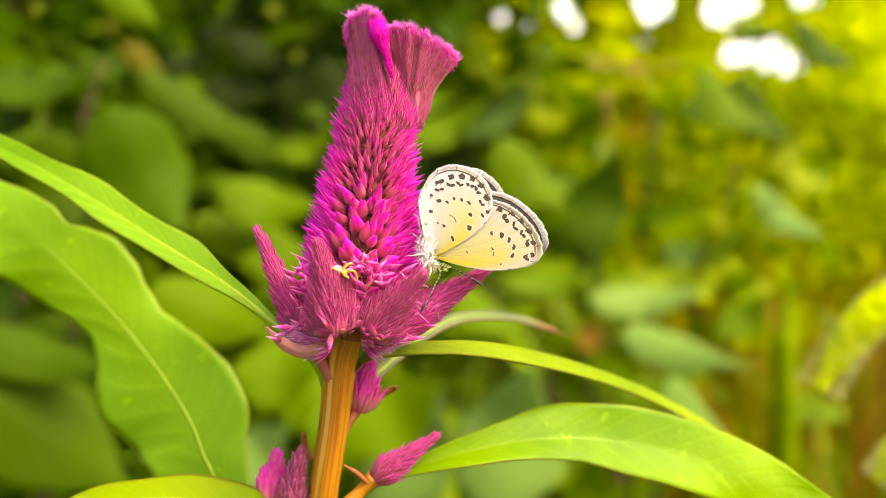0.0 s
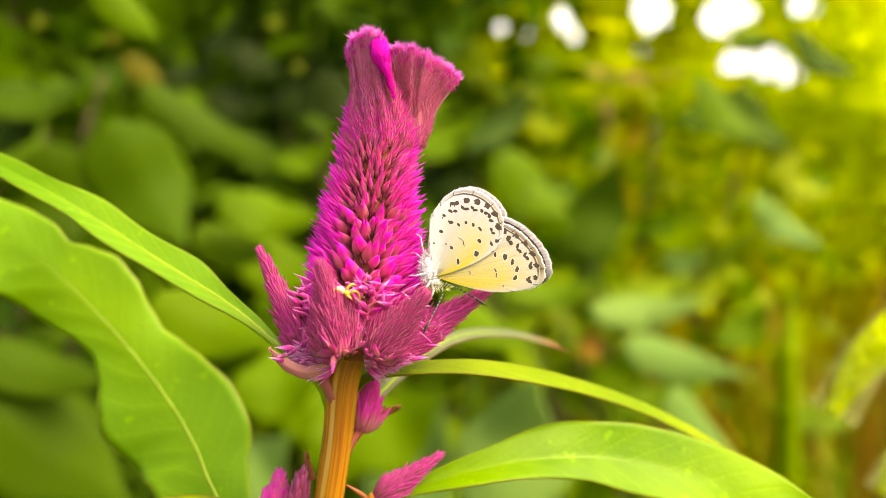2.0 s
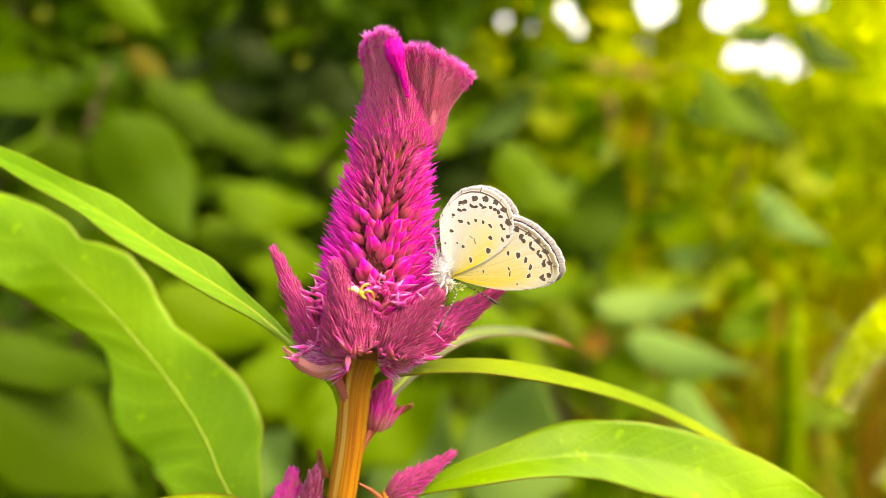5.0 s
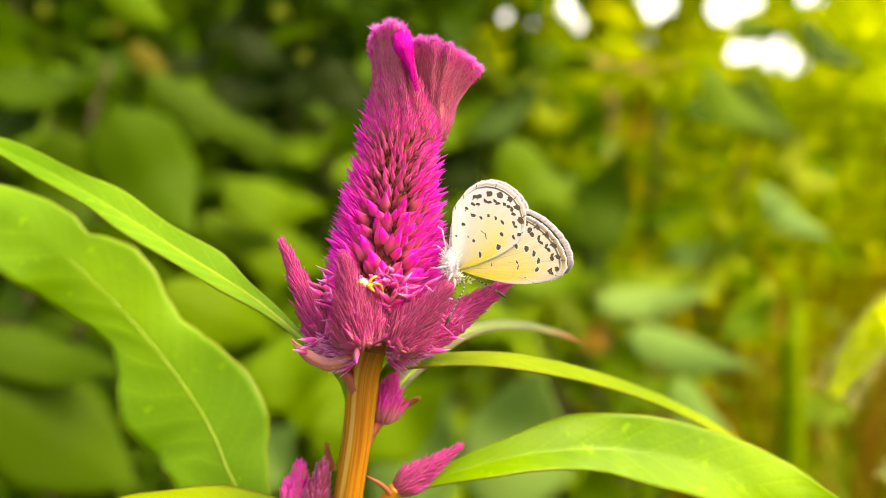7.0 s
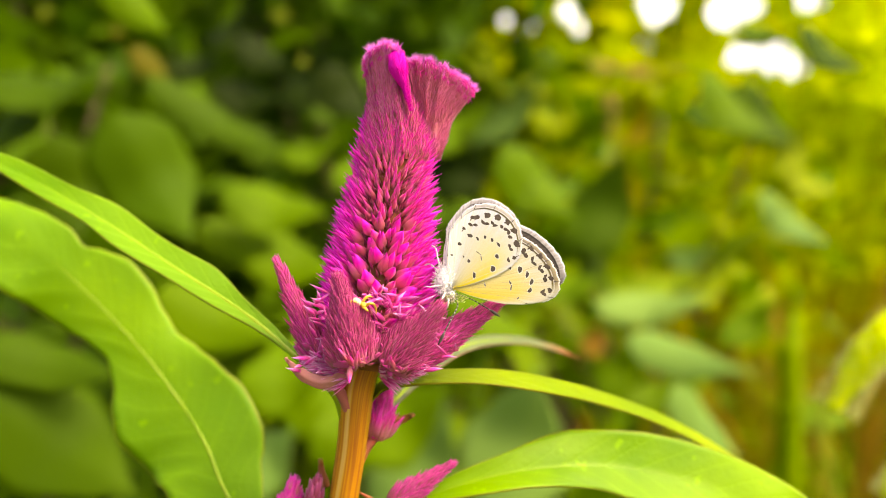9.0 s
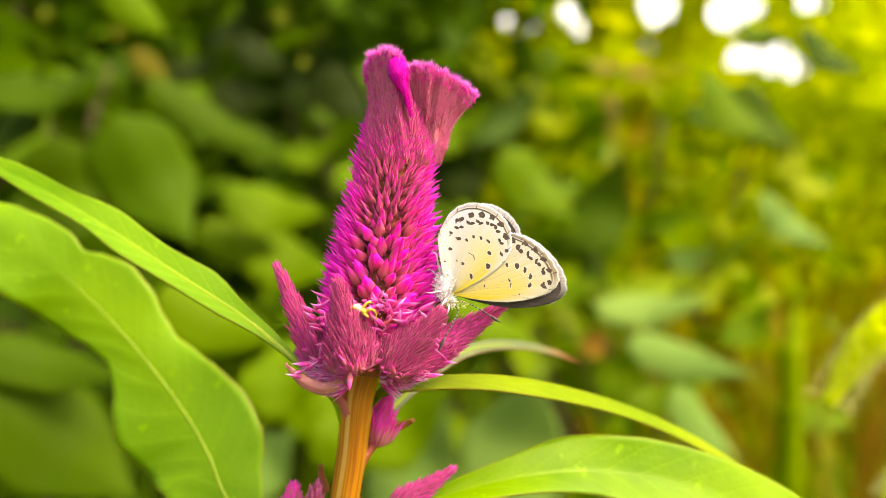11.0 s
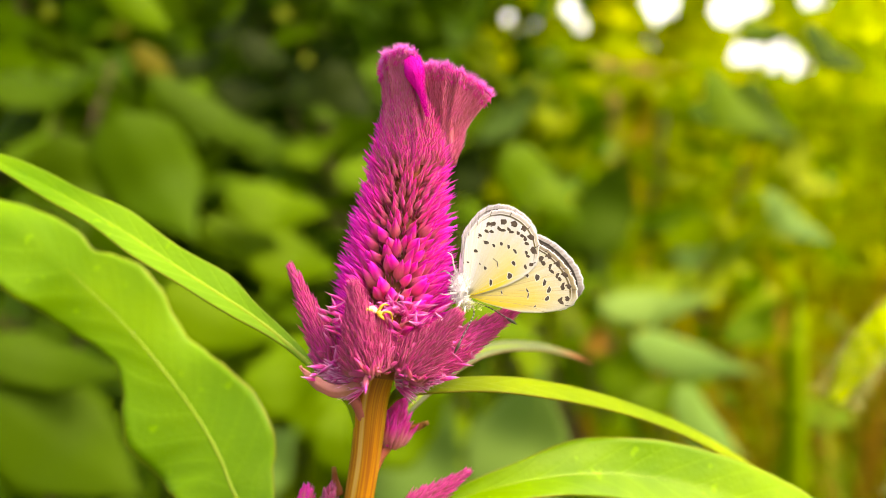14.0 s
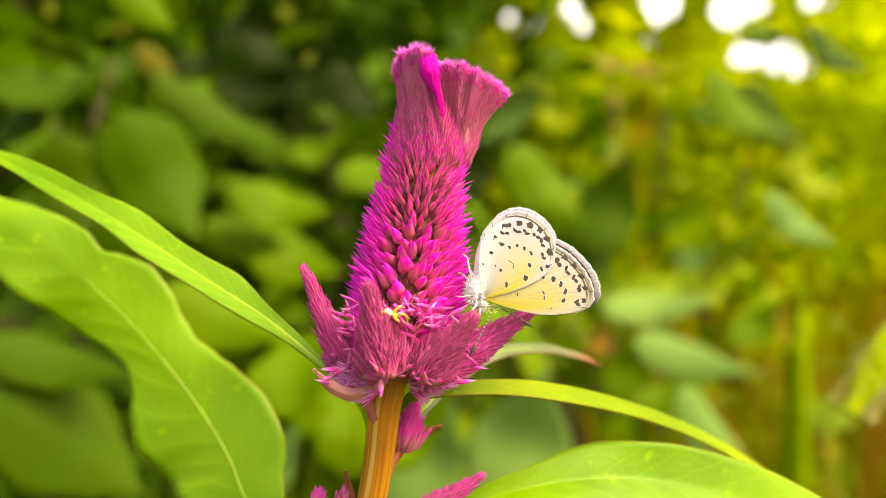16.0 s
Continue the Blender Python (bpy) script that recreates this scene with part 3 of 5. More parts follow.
side_spike("side_bud", (-8.5, 88.5, -27.7), (-0.5, 89.0, -22.3), 1.35, 100, 9, FLORET_SIDE, label="rose flower bud on a short stalk", size=2.6, spread0=18, thin=0.14)
side_spike("side_bud", (-18.3, 88.0, -31.3), (-16.8, 87.0, -23.6), 1.2, 50, 10, DARK_BUD, label="dark red flower bud", size=3.0, spread0=18, thin=0.32)
side_spike("side_bud", (-20.9, 89.0, -31.3), (-20.1, 89.0, -24.5), 1.1, 50, 11, FLORET_TOP, label="slim magenta flower bud", size=3.6, spread0=12, thin=0.3)


def stalk(name, pts, radii, mat, label=""):
    bm = bmesh.new()
    tube(bm, [W(p) for p in spline(pts, 16)], [r * MM for r in radii], 8)
    return part(name, bm, mat, plant, label)


stalk("stalk", [(-12.7, 85.0, -15.2), (-13.5, 84.2, -13.5), (-14.6, 83.8, -11.4), (-15.4, 83.8, -9.8)], [0.8, 0.62, 0.6, 0.8], BRACT_ROSE, "reddish stalk of the side spike")
stalk("stalk", [(-13.6, 86.0, -16.6), (-14.3, 86.0, -14.2), (-15.4, 86.0, -12.6), (-16.5, 86.0, -11.8), (-18.4, 86.4, -10.2)], [0.5, 0.5, 0.55, 0.6, 0.7], MIDRIB, "yellow green leaf stalk")
stalk("stalk", [(-12.1, 88.0, -31.0), (-9.8, 88.5, -29.0), (-8.3, 88.5, -27.4)], [0.9, 0.8, 1.0], STEM, "orange stalk of the bud")
stalk("stalk", [(-11.9, 87.0, -21.9), (-11.2, 88.0, -20.5), (-10.4, 89.0, -19.2)], [0.6, 0.6, 0.8], BRACT, "reddish stalk of the bud")


def bract(pts, half, ra, rb, label="narrow pointed bract"):
    return blade("bract", pts, half, ra, rb, BRACT, plant, label, n=16, rib=0.25, profile=lambda u: math.sin(math.pi * (0.25 + 0.75 * u)) ** 0.9)


bract([(-10.8, 89.0, -19.2), (-8.5, 89.5, -18.1), (-5.5, 90.0, -16.8)], 0.85, (20, 20), (40, 40))
stalk("stalk", [(-8.9, 88.0, -28.0), (-10.2, 87.5, -26.6), (-11.9, 87.0, -25.4)], [0.35, 0.28, 0.1], BRACT, "thin orange stipule")
bract([(-16.3, 90.0, -25.8), (-16.8, 90.0, -24.1), (-17.0, 90.0, -22.3)], 0.5, (20, 20), (40, 40))
blade("bract", [(-12.8, 80.2, -10.3), (-14.0, 79.6, -10.9), (-15.5, 79.3, -11.0), (-17.2, 79.3, -10.2), (-18.1, 79.6, -9.5), (-19.1, 80.0, -8.5)], 0.7, (25, 30, 30), (20, 25, 30), BRACT_GREEN, plant, "curved pinkish yellow boat-shaped bract", n=24, rib=0.25, profile=lambda u: math.sin(math.pi * (0.2 + 0.8 * u)) ** 0.9)

# leaves
blade("leaf", [(-17.4, 86.0, -10.9), (-25.6, 89.0, -4.8), (-36.3, 92.5, 1.2), (-47.4, 95.5, 7.6), (-58.9, 98.0, 13.4), (-71.6, 99.0, 19.0)], 2.65, (-56, -60, -60, -56), (25, 28, 28, 25), LEAF, plant,
      "long narrow fresh green leaf", 0.2, 4, seed=2,
      profile=lambda u: math.sin(math.pi * min(1, u * 0.93 + 0.07)) ** 0.75 * min(1, 0.22 + 2.4 * u))
blade("leaf", [(-15.8, 92.0, -48.6), (-24.5, 97.0, -39.5), (-31.9, 101.0, -30.0), (-34.7, 103.0, -25.3), (-37.6, 105.0, -21.6), (-41.2, 107.0, -17.7), (-45.8, 108.0, -12.4), (-51.2, 109.0, -6.9), (-57.4, 110.0, -1.4), (-61.9, 110.0, 2.6), (-68.7, 110.0, 7.2), (-79.7, 111.0, 12.8)],
      7.8, (-8, -5, -6, -18), (10, 8, 14, 28), LEAF, plant,
      "broad wavy-edged green leaf", 0.7, 3, seed=3, n=96, rib=0.75,
      wide_a=(0.3, 1.0, 2.6, 5.0, 7.0, 7.3, 8.4, 9.0, 9.6, 10.0, 10.2, 8.6, 6.2, 4.6, 5.1, 6.3, 7.0, 7.4, 7.6, 7.5, 6.5, 4.0, 0.1),
      wide_b=(0.3, 0.8, 1.8, 3.2, 5.4, 7.0, 8.1, 8.4, 8.6, 8.1, 7.6, 6.4, 5.1, 5.8, 7.4, 7.9, 6.4, 4.6, 5.3, 4.8, 3.8, 2.4, 0.1))
blade("leaf", [(-12.6, 89.0, -32.3), (-7.2, 90.0, -28.3), (4.7, 92.0, -25.0), (15.6, 94.5, -24.3), (24.1, 96.0, -25.4), (34.0, 97.0, -27.9), (42.3, 98.0, -31.1), (50.5, 99.0, -35.2), (59.5, 100.0, -40.9)], 6.0, (28, 26, 26, 30), (-66, -64, -50, -20, -10), LEAF, plant,
      "broad glossy light green leaf", 0.5, 3, seed=4, n=60, rib=0.62,
      wide_a=(0.3, 0.6, 2.4, 4.4, 5.2, 4.9, 4.2, 2.8, 0.1), wide_b=(0.3, 0.6, 2.6, 4.0, 4.8, 4.6, 4.2, 3.0, 0.1))
blade("leaf", [(-10.5, 86.0, -14.4), (-8.2, 86.0, -12.3), (-1.6, 87.0, -11.7), (6.6, 90.0, -12.5), (17.5, 97.0, -15.7), (29.7, 103.0, -20.9), (40.3, 106.0, -27.1), (48.5, 108.0, -33.9)], 1.9, (72, 74, 72, 60), (-70, -68, -66, -60), LEAF_LIT, plant,
      "arching narrow leaf seen along its edge", 0.12, 3, seed=5, rib=0.4)
blade("leaf", [(-9.9, 90.0, -17.2), (-5.7, 94.0, -13.6), (1.2, 100.0, -9.7), (8.8, 108.0, -10.0), (14.5, 114.0, -11.7), (19.4, 118.0, -13.8)], 1.3, (40, 60, 70, 50), (-20, -60, -75, -60), LEAF_PALE, plant,
      "small leaf with a greyish underside and red tip", 0.08, 3, seed=6)
blade("leaf", [(-15.1, 88.0, -36.4), (-20.0, 86.0, -31.2), (-27.3, 84.0, -28.8), (-35.2, 83.0, -28.2), (-42.2, 83.0, -29.5), (-47.3, 83.0, -32.1)], 4.0, (-60, -65, -65), (60, 70, 70), LEAF_LIT, plant,
      "low yellow green leaf", 0.2, 3, seed=7)


def tuft(center, spread, n, seed, mat=None):
    """Opened florets with papery, nearly white tips."""
    rnd = random.Random(seed)
    bm = bmesh.new()
    uvl = bm.loops.layers.uv.new()
    for _ in range(n):
        near = lambda sd: max(-1.4 * sd, min(1.4 * sd, rnd.gauss(0, sd)))
        p = W((center[0] + near(spread[0]), center[1] + near(0.5), center[2] + near(spread[1])))
        way = Vector((rnd.gauss(0, 0.8), -0.7 + rnd.gauss(0, 0.4), 0.5 + rnd.gauss(0, 0.35)))
        floret_mesh(bm, Matrix.Translation(p) @ axis_frame(way, rnd.uniform(0, 360)), rnd.uniform(1.6, 2.8) * MM, rnd.uniform(0.3, 0.62) * MM, 0.6, 7, 5, uvl, 0, 1.1)
    part("floret_tuft", bm, mat or FLORET_PALE, plant, "plump magenta florets" if mat else "opened florets with papery white tips")


tuft((-5.7, 79.5, -3.9), (1.8, 1.0), 26, 41)
tuft((-15.5, 81.0, -4.0), (0.7, 1.8), 18, 42)
tuft((-14.7, 80.0, -9.1), (1.8, 0.7), 22, 43)
tuft((-4.4, 80.5, -9.9), (1.0, 0.4), 12, 44)
tuft((-8.7, 78.5, -1.7), (1.4, 0.6), 18, 45)
tuft((-2.2, 83.0, -7.8), (1.1, 0.6), 10, 46)
tuft((-9.0, 80.5, -6.0), (1.1, 1.6), 46, 49, FLORET_TOP)
tuft((-10.6, 76.5, -8.9), (0.8, 0.35), 14, 47, FLORET_TOP)
tuft((-6.7, 78.0, -9.5), (0.6, 0.3), 9, 48, FLORET_TOP)


# ---- butterfly ----
def wing_material(name, root, inner, outer, line, fringe, streak, warm, warm_amount, rim=0.928, pale_band=(0.5, 0.54, 0.64), pale_end=0.0):
    """UV x is the distance from the wing's root towards its margin, y goes round the wing from its leading edge."""
    m, n, l, b = material(name)
    uv = n.new("ShaderNodeUVMap")
    sep = n.new("ShaderNodeSeparateXYZ")
    l.new(uv.outputs[0], sep.inputs[0])
    r = ramp(n, [(0.05, root), (0.5, inner), (0.75, outer), (rim - 0.008, outer), (rim, line), (rim + 0.012, line), (rim + 0.016, pale_band), (rim + 0.02, pale_band), (rim + 0.025, fringe), (0.985, fringe), (0.995, (0.54, 0.6, 0.72))])
    l.new(sep.outputs[0], r.inputs[0])
    # the margin's bands end where the leading edge begins
    bare = ramp(n, [(0.05, root), (0.5, inner), (0.75, outer)])
    l.new(sep.outputs[0], bare.inputs[0])
    lead = ramp(n, [(0.17, (0, 0, 0)), (0.25, (1, 1, 1))])
    l.new(sep.outputs[1], lead.inputs[0])
    ground_c = mixed(n, l, bare.outputs[0], r.outputs[0], lead.outputs[0])
    mp = n.new("ShaderNodeMapping"); mp.inputs["Scale"].default_value = (1.0, 34, 1)
    l.new(uv.outputs[0], mp.inputs["Vector"])
    t = n.new("ShaderNodeTexNoise"); t.inputs["Scale"].default_value = 2.0; t.inputs["Detail"].default_value = 4
    l.new(mp.outputs[0], t.inputs["Vector"])
    # a warmer wash along the leading edge
    wr = ramp(n, [(0.06, (1, 1, 1)), (0.25, (0.68, 0.68, 0.68)), (0.55, (0.24, 0.24, 0.24)), (0.8, (0, 0, 0))])
    l.new(sep.outputs[1], wr.inputs[0])
    er = ramp(n, [(0.6, (1, 1, 1)), (0.92, (0.2, 0.2, 0.2))])
    l.new(sep.outputs[0], er.inputs[0])
    wf = n.new("ShaderNodeMath"); wf.operation = "MULTIPLY"
    l.new(wr.outputs[0], wf.inputs[0]); l.new(er.outputs[0], wf.inputs[1])
    wg = n.new("ShaderNodeMath"); wg.operation = "MULTIPLY"; wg.inputs[1].default_value = warm_amount
    l.new(wf.outputs[0], wg.inputs[0])
    c = mixed(n, l, ground_c, warm, wg.outputs[0])
    if pale_end:
        # the inner margin is whitish
        pr = ramp(n, [(0.6, (0, 0, 0)), (0.78, (pale_end,) * 3)])
        l.new(sep.outputs[1], pr.inputs[0])
        c = mixed(n, l, c, (0.8, 0.82, 0.84), pr.outputs[0])
    sr = ramp(n, [(0.35, streak), (0.6, (1, 1, 1))])
    l.new(t.outputs["Fac"], sr.inputs[0])
    c = mixed(n, l, c, sr.outputs[0], 0.75, "MULTIPLY")
    sc = noise_tex(n, l, 9000, 2)
    cc = ramp(n, [(0.3, (0.85, 0.85, 0.85)), (0.7, (1, 1, 1))])
    l.new(sc.outputs["Fac"], cc.inputs[0])
    c = mixed(n, l, c, cc.outputs[0], 1.0, "MULTIPLY")
    l.new(c, b.inputs["Base Color"])
    b.inputs["Roughness"].default_value = 0.6
    b.inputs["Specular IOR Level"].default_value = 0.25
    bump(n, l, b, t.outputs["Fac"], 0.25, 0.00006)
    see_through(m, n, l, b, c, 0.25)
    return m


WING_UNDER = wing_material("hindwing_underside", (0.55, 0.61, 0.79), (0.55, 0.61, 0.72), (0.53, 0.59, 0.78), (0.035, 0.03, 0.03), (0.25, 0.26, 0.32), (1.0, 0.96, 0.74), (0.65, 0.57, 0.02), 1.0, rim=0.935, pale_end=0.9)
WING_UNDER_FORE = wing_material("forewing_underside", (0.55, 0.58, 0.5), (0.55, 0.59, 0.58), (0.51, 0.56, 0.62), (0.04, 0.034, 0.032), (0.14, 0.13, 0.135), (0.93, 0.87, 0.6), (0.65, 0.54, 0.012), 0.95)
WING_UPPER = wing_material("wing_upperside", (0.2, 0.19, 0.18), (0.12, 0.11, 0.105), (0.075, 0.066, 0.062), (0.03, 0.026, 0.025), (0.3, 0.3, 0.32), (0.5, 0.47, 0.43), (0.1, 0.09, 0.09), 0.1, 0.935, (0.34, 0.34, 0.36), 0.9)
SPOT = plain("wing_spot", (0.025, 0.02, 0.018), (0.06, 0.05, 0.045), 3000, 0.7, 0, 0.2, 0.00005)
SMUDGE = plain("wing_smudge", (0.028, 0.02, 0.016), (0.07, 0.052, 0.04), 3000, 0.7, 0, 0.2, 0.00005)
HALO = plain("wing_halo", (0.54, 0.56, 0.5), (0.6, 0.62, 0.58), 3000, 0.7, 0, 0.2, 0.00005)
FRINGE = plain("wing_fringe", (0.34, 0.37, 0.46), (0.56, 0.62, 0.76), 2500, 0.8)
VEIN = plain("wing_vein", (0.46, 0.44, 0.3), (0.58, 0.56, 0.42), 2000, 0.6, 0.1)
VEIN_BROWN = plain("wing_vein_brown", (0.24, 0.2, 0.12), (0.36, 0.31, 0.2), 2000, 0.6)
VEIN_DARK = plain("wing_vein_dark", (0.05, 0.045, 0.04), (0.1, 0.09, 0.08), 2000, 0.6)
FUR = plain("pale_fur", (0.88, 0.9, 0.93), (0.95, 0.96, 0.98), 1500, 0.85, 0.15, 0.6, 0.0002)
HORN = plain("dark_horn", (0.03, 0.026, 0.024), (0.07, 0.06, 0.055), 2000, 0.4)
RING_GREY = plain("ring_scale", (0.26, 0.26, 0.26), (0.4, 0.4, 0.4), 1500, 0.7)
WHITE_RING = plain("white_scale", (0.5, 0.52, 0.54), (0.62, 0.64, 0.66), 1500, 0.7)

# wing outlines as radius (mm) by angle (degrees, anticlockwise from the picture plane's right) about the root
HIND_R = ((22, 0.6), (26, 2.6), (29, 5.2), (33, 7.4), (38, 8.7), (44, 9.6), (50, 10.35), (56, 10.85), (62, 11.1), (68, 11.2), (74, 11.15), (80, 10.9), (86, 10.4), (92, 9.5), (98, 8.2), (102, 7.4), (105, 6.7), (107, 5.4), (109, 4.3), (114, 2.3), (124, 0.6))
FORE_R = ((-20, 0.6), (-17, 3.6), (-13.5, 6.9), (-9, 9.5), (-5, 11.6), (-1, 12.7), (2, 13.0), (6, 13.0), (11, 12.8), (17, 12.4), (23, 11.9), (29, 11.4), (35, 10.8), (42, 10.0), (50, 8.8), (58, 7.0), (66, 4.7), (74, 2.2), (80, 0.6))


def scaled(table, k):
    return tuple((a, r * k) for a, r in table)


NEAR_HIND, NEAR_FORE, FAR_HIND, FAR_FORE = scaled(HIND_R, 0.948), scaled(FORE_R, 0.935), scaled(HIND_R, 0.992), scaled(FORE_R, 1.0)


def wing_r(table, deg):
    for (a, r), (b, q) in zip(table, table[1:]):
        if a <= deg <= b:
            f = (deg - a) / (b - a)
            f = f * f * (3 - 2 * f) * 0.35 + f * 0.65
            return r + (q - r) * f
    return 0.5


def wing_point(table, deg, f, y=0.0):
    """A place on the wing: angle, share of the way to the margin, height over the blade (mm)."""
    r = wing_r(table, deg) * f
    camber = 0.28 * math.sin(min(1, r / 12) * math.pi)
    return Vector((r * math.cos(radians(deg)), -camber + y, r * math.sin(radians(deg)))) * MM


def build_wing(name, table, parent, upper, label, marks):
    bm = bmesh.new()
    uvl = bm.loops.layers.uv.new()
    a0, a1, n, m = table[0][0], table[-1][0], 64, 16
    fs = [0.02] + [(k / m) ** 0.8 for k in range(1, m + 1)]
    g = []
    for i in range(n + 1):
        d = a0 + (a1 - a0) * i / n
        sc = 1 + 0.006 * math.sin(i * 1.9)
        g.append([bm.verts.new(wing_point(table, d, f * (sc if f > 0.95 else 1)) + Vector((0, 0.012 * MM * math.sin(i * 0.9) * f, 0))) for f in fs])
    for i in range(n):
        for k in range(m):
            f = bm.faces.new((g[i][k], g[i + 1][k], g[i + 1][k + 1], g[i][k + 1]))
            for lo, (x, y) in zip(f.loops, ((i, k), (i + 1, k), (i + 1, k + 1), (i, k + 1))):
                lo[uvl].uv = (fs[y], x / n)
    bm.normal_update()
    bmesh.ops.solidify(bm, geom=bm.faces[:], thickness=0.05 * MM)
    ob = local_part(name, bm, WING_UPPER if upper else (WING_UNDER_FORE if name == "forewing" else WING_UNDER), parent, label)
    # veins fan out from the root
    ticks = []
    bm = bmesh.new()
    for k in range(9):
        d = a0 + (a1 - a0) * (0.1 + 0.8 * k / 8)
        pts = [wing_point(table, d + 4 * math.sin(f * 3 + k), f, -0.045) for f in (0.08, 0.3, 0.5, 0.7, 0.86, 0.96)]
        tube(bm, pts, [0.024 * MM, 0.022 * MM, 0.016 * MM], 4)
        if not upper:
            ticks.append(d + 4 * math.sin(0.96 * 3 + k))
    tagged(local_part("vein_net", bm, VEIN_DARK if upper else (VEIN_BROWN if name == "forewing" else VEIN), ob), kind="stuff")
    # fringe of scales along the margin
    bm = bmesh.new()
    rnd = random.Random(len(name) + upper)
    for i in range(230):
        d = a0 + (a1 - a0) * (0.14 + 0.72 * i / 230)
        p = wing_point(table, d, 0.985)
        out = Vector((math.cos(radians(d)), rnd.uniform(-.2, .2), math.sin(radians(d)))) + Vector((rnd.uniform(-.15, .15), 0, rnd.uniform(-.15, .15)))
        tube(bm, [p, p + out * rnd.uniform(0.1, 0.28) * MM], [0.05 * MM, 0.02 * MM], 3)
    tagged(local_part("fringe", bm, FRINGE, ob, "pale scale fringe"), kind="stuff")
    if ticks:
        bm = bmesh.new()
        for d in ticks:
            tube(bm, [wing_point(table, d, 0.945, -0.06), wing_point(table, d, 1.0, -0.06)], [0.05 * MM, 0.03 * MM], 4)
        local_part("vein_ticks", bm, SPOT, ob, "dark vein ends across the fringe")
    if marks:
        for title, mat, grow, y in (("halo", HALO, 1.3, -0.068), ("spot_set", SPOT, 1.0, -0.079), ("smudge", SMUDGE, 1.0, -0.075)):
            bm = bmesh.new()
            for kind, d, f, rx0, rz0, tilt in marks:
                if (kind == "m") == (title == "smudge"):
                    c = wing_point(table, d, f, y)
                    ring = []
                    for k in range(12):
                        t = 2 * math.pi * k / 12
                        rx, rz = (rx0 * 1.08, rz0 * 1.08) if kind == "m" else (rx0 * 1.08, rz0 * 1.08)
                        px, pz = rx * grow * math.cos(t) * (1 + 0.2 * math.sin(3 * t + d) + 0.1 * math.sin(5 * t + 3 * d)), rz * grow * math.sin(t) * (1 + 0.22 * math.cos(2 * t + 2 * d) + 0.1 * math.sin(4 * t + d))
                        q = radians(tilt)
                        v = c + Vector((px * math.cos(q) - pz * math.sin(q), 0, px * math.sin(q) + pz * math.cos(q))) * MM
                        ring.append(bm.verts.new(v))
                    low = [bm.verts.new(v.co + Vector((0, 0.06 * MM, 0))) for v in ring]
                    bm.faces.new(ring)
                    for k in range(12):
                        bm.faces.new((ring[k], low[k], low[(k + 1) % 12], ring[(k + 1) % 12]))
            if len(bm.verts):
                tagged(local_part(title, bm, mat, ob, {"halo": "whitish rings round the spots", "spot_set": "black-brown spots", "smudge": "brown margin marks"}[title], False), kind="stuff")
            else:
                bm.free()
    return ob


# markings: angle and distance from the root (mm); outer and inner rows along the margin, spots of the middle
HIND_OUTER = ((91.6, 6.82, 0.2), (86.7, 8.26, 0.24), (83.5, 8.44, 0.27), (77.1, 9.09, 0.34), (70.2, 9.48, 0.35), (63.1, 9.7, 0.34), (56.1, 9.53, 0.36), (47.9, 8.81, 0.38), (39.6, 7.81, 0.24))
HIND_INNER = ((86.8, 7.43), (82.7, 7.56), (77.9, 8.17), (74.8, 8.22), (71.3, 8.61), (68.7, 8.54), (64.3, 8.88), (61.0, 8.94), (57.9, 8.93), (54.8, 8.69), (49.6, 8.04), (46.7, 7.95), (40.1, 7.12))
HIND_MID = ((83.9, 6.23, 0.28), (75.6, 6.27, 0.22), (70.2, 6.85, 0.2), (63.4, 7.07, 0.22), (56.5, 7.19, 0.26), (48.8, 6.23, 0.28), (38.8, 5.15, 0.33), (43.6, 2.99, 0.3), (92.7, 5.05, 0.24), (102.2, 3.72, 0.12), (82.1, 3.81, 0.14), (70.7, 3.64, 0.2))
FORE_OUTER = ((35.5, 9.1, 0.3), (28.6, 10.0, 0.33), (22.2, 10.58, 0.33), (14.9, 11.02, 0.31), (8.1, 11.23, 0.27), (1.1, 11.03, 0.26))
FORE_INNER = ((29.7, 9.1), (26.2, 9.1), (22.3, 9.65), (19.1, 9.67), (15.7, 10.15), (13.3, 10.31), (9.2, 10.56), (7.6, 10.53), (0.4, 10.22), (-1.0, 10.36))
FORE_MID = ((22.3, 6.98, 0.27), (17.8, 7.97, 0.33), (12.7, 8.63, 0.29), (7.0, 9.01, 0.3), (1.0, 8.78, 0.27), (-5.8, 7.53, 0.12))


def wing_marks(table, outer, inner, mid, bars, lean):
    """Each mark: kind (spot or margin mark), angle, share of the radius, half sizes (mm), tilt."""
    share = lambda d, r: r / wing_r(table, d)
    rnd = random.Random(len(outer))
    v = lambda: rnd.uniform(0.88, 1.12)
    marks = [("m", d, share(d, r), h * v(), h * 0.8 * v(), d + 90 + rnd.uniform(-25, 25)) for d, r, h in outer]
    marks += [("m", d + 0.9 * v(), share(d, r) - 0.02, h * 0.5 * v(), h * 0.3 * v(), d + rnd.uniform(-20, 20)) for d, r, h in outer]
    marks += [("m", d, share(d, r), (0.3 if lean > 30 else 0.25) * v(), (0.19 if lean > 30 else 0.15) * v(), d + 90 + lean * (1 if k % 2 else -1) + rnd.uniform(-12, 12)) for k, (d, r) in enumerate(inner)]
    marks += [("s", d, share(d, r), h * v(), h * 0.62 * v(), d + rnd.uniform(55, 85)) for d, r, h in mid]
    marks += [("s", d, share(d, r), *size) for d, r, *size in bars]
    return marks


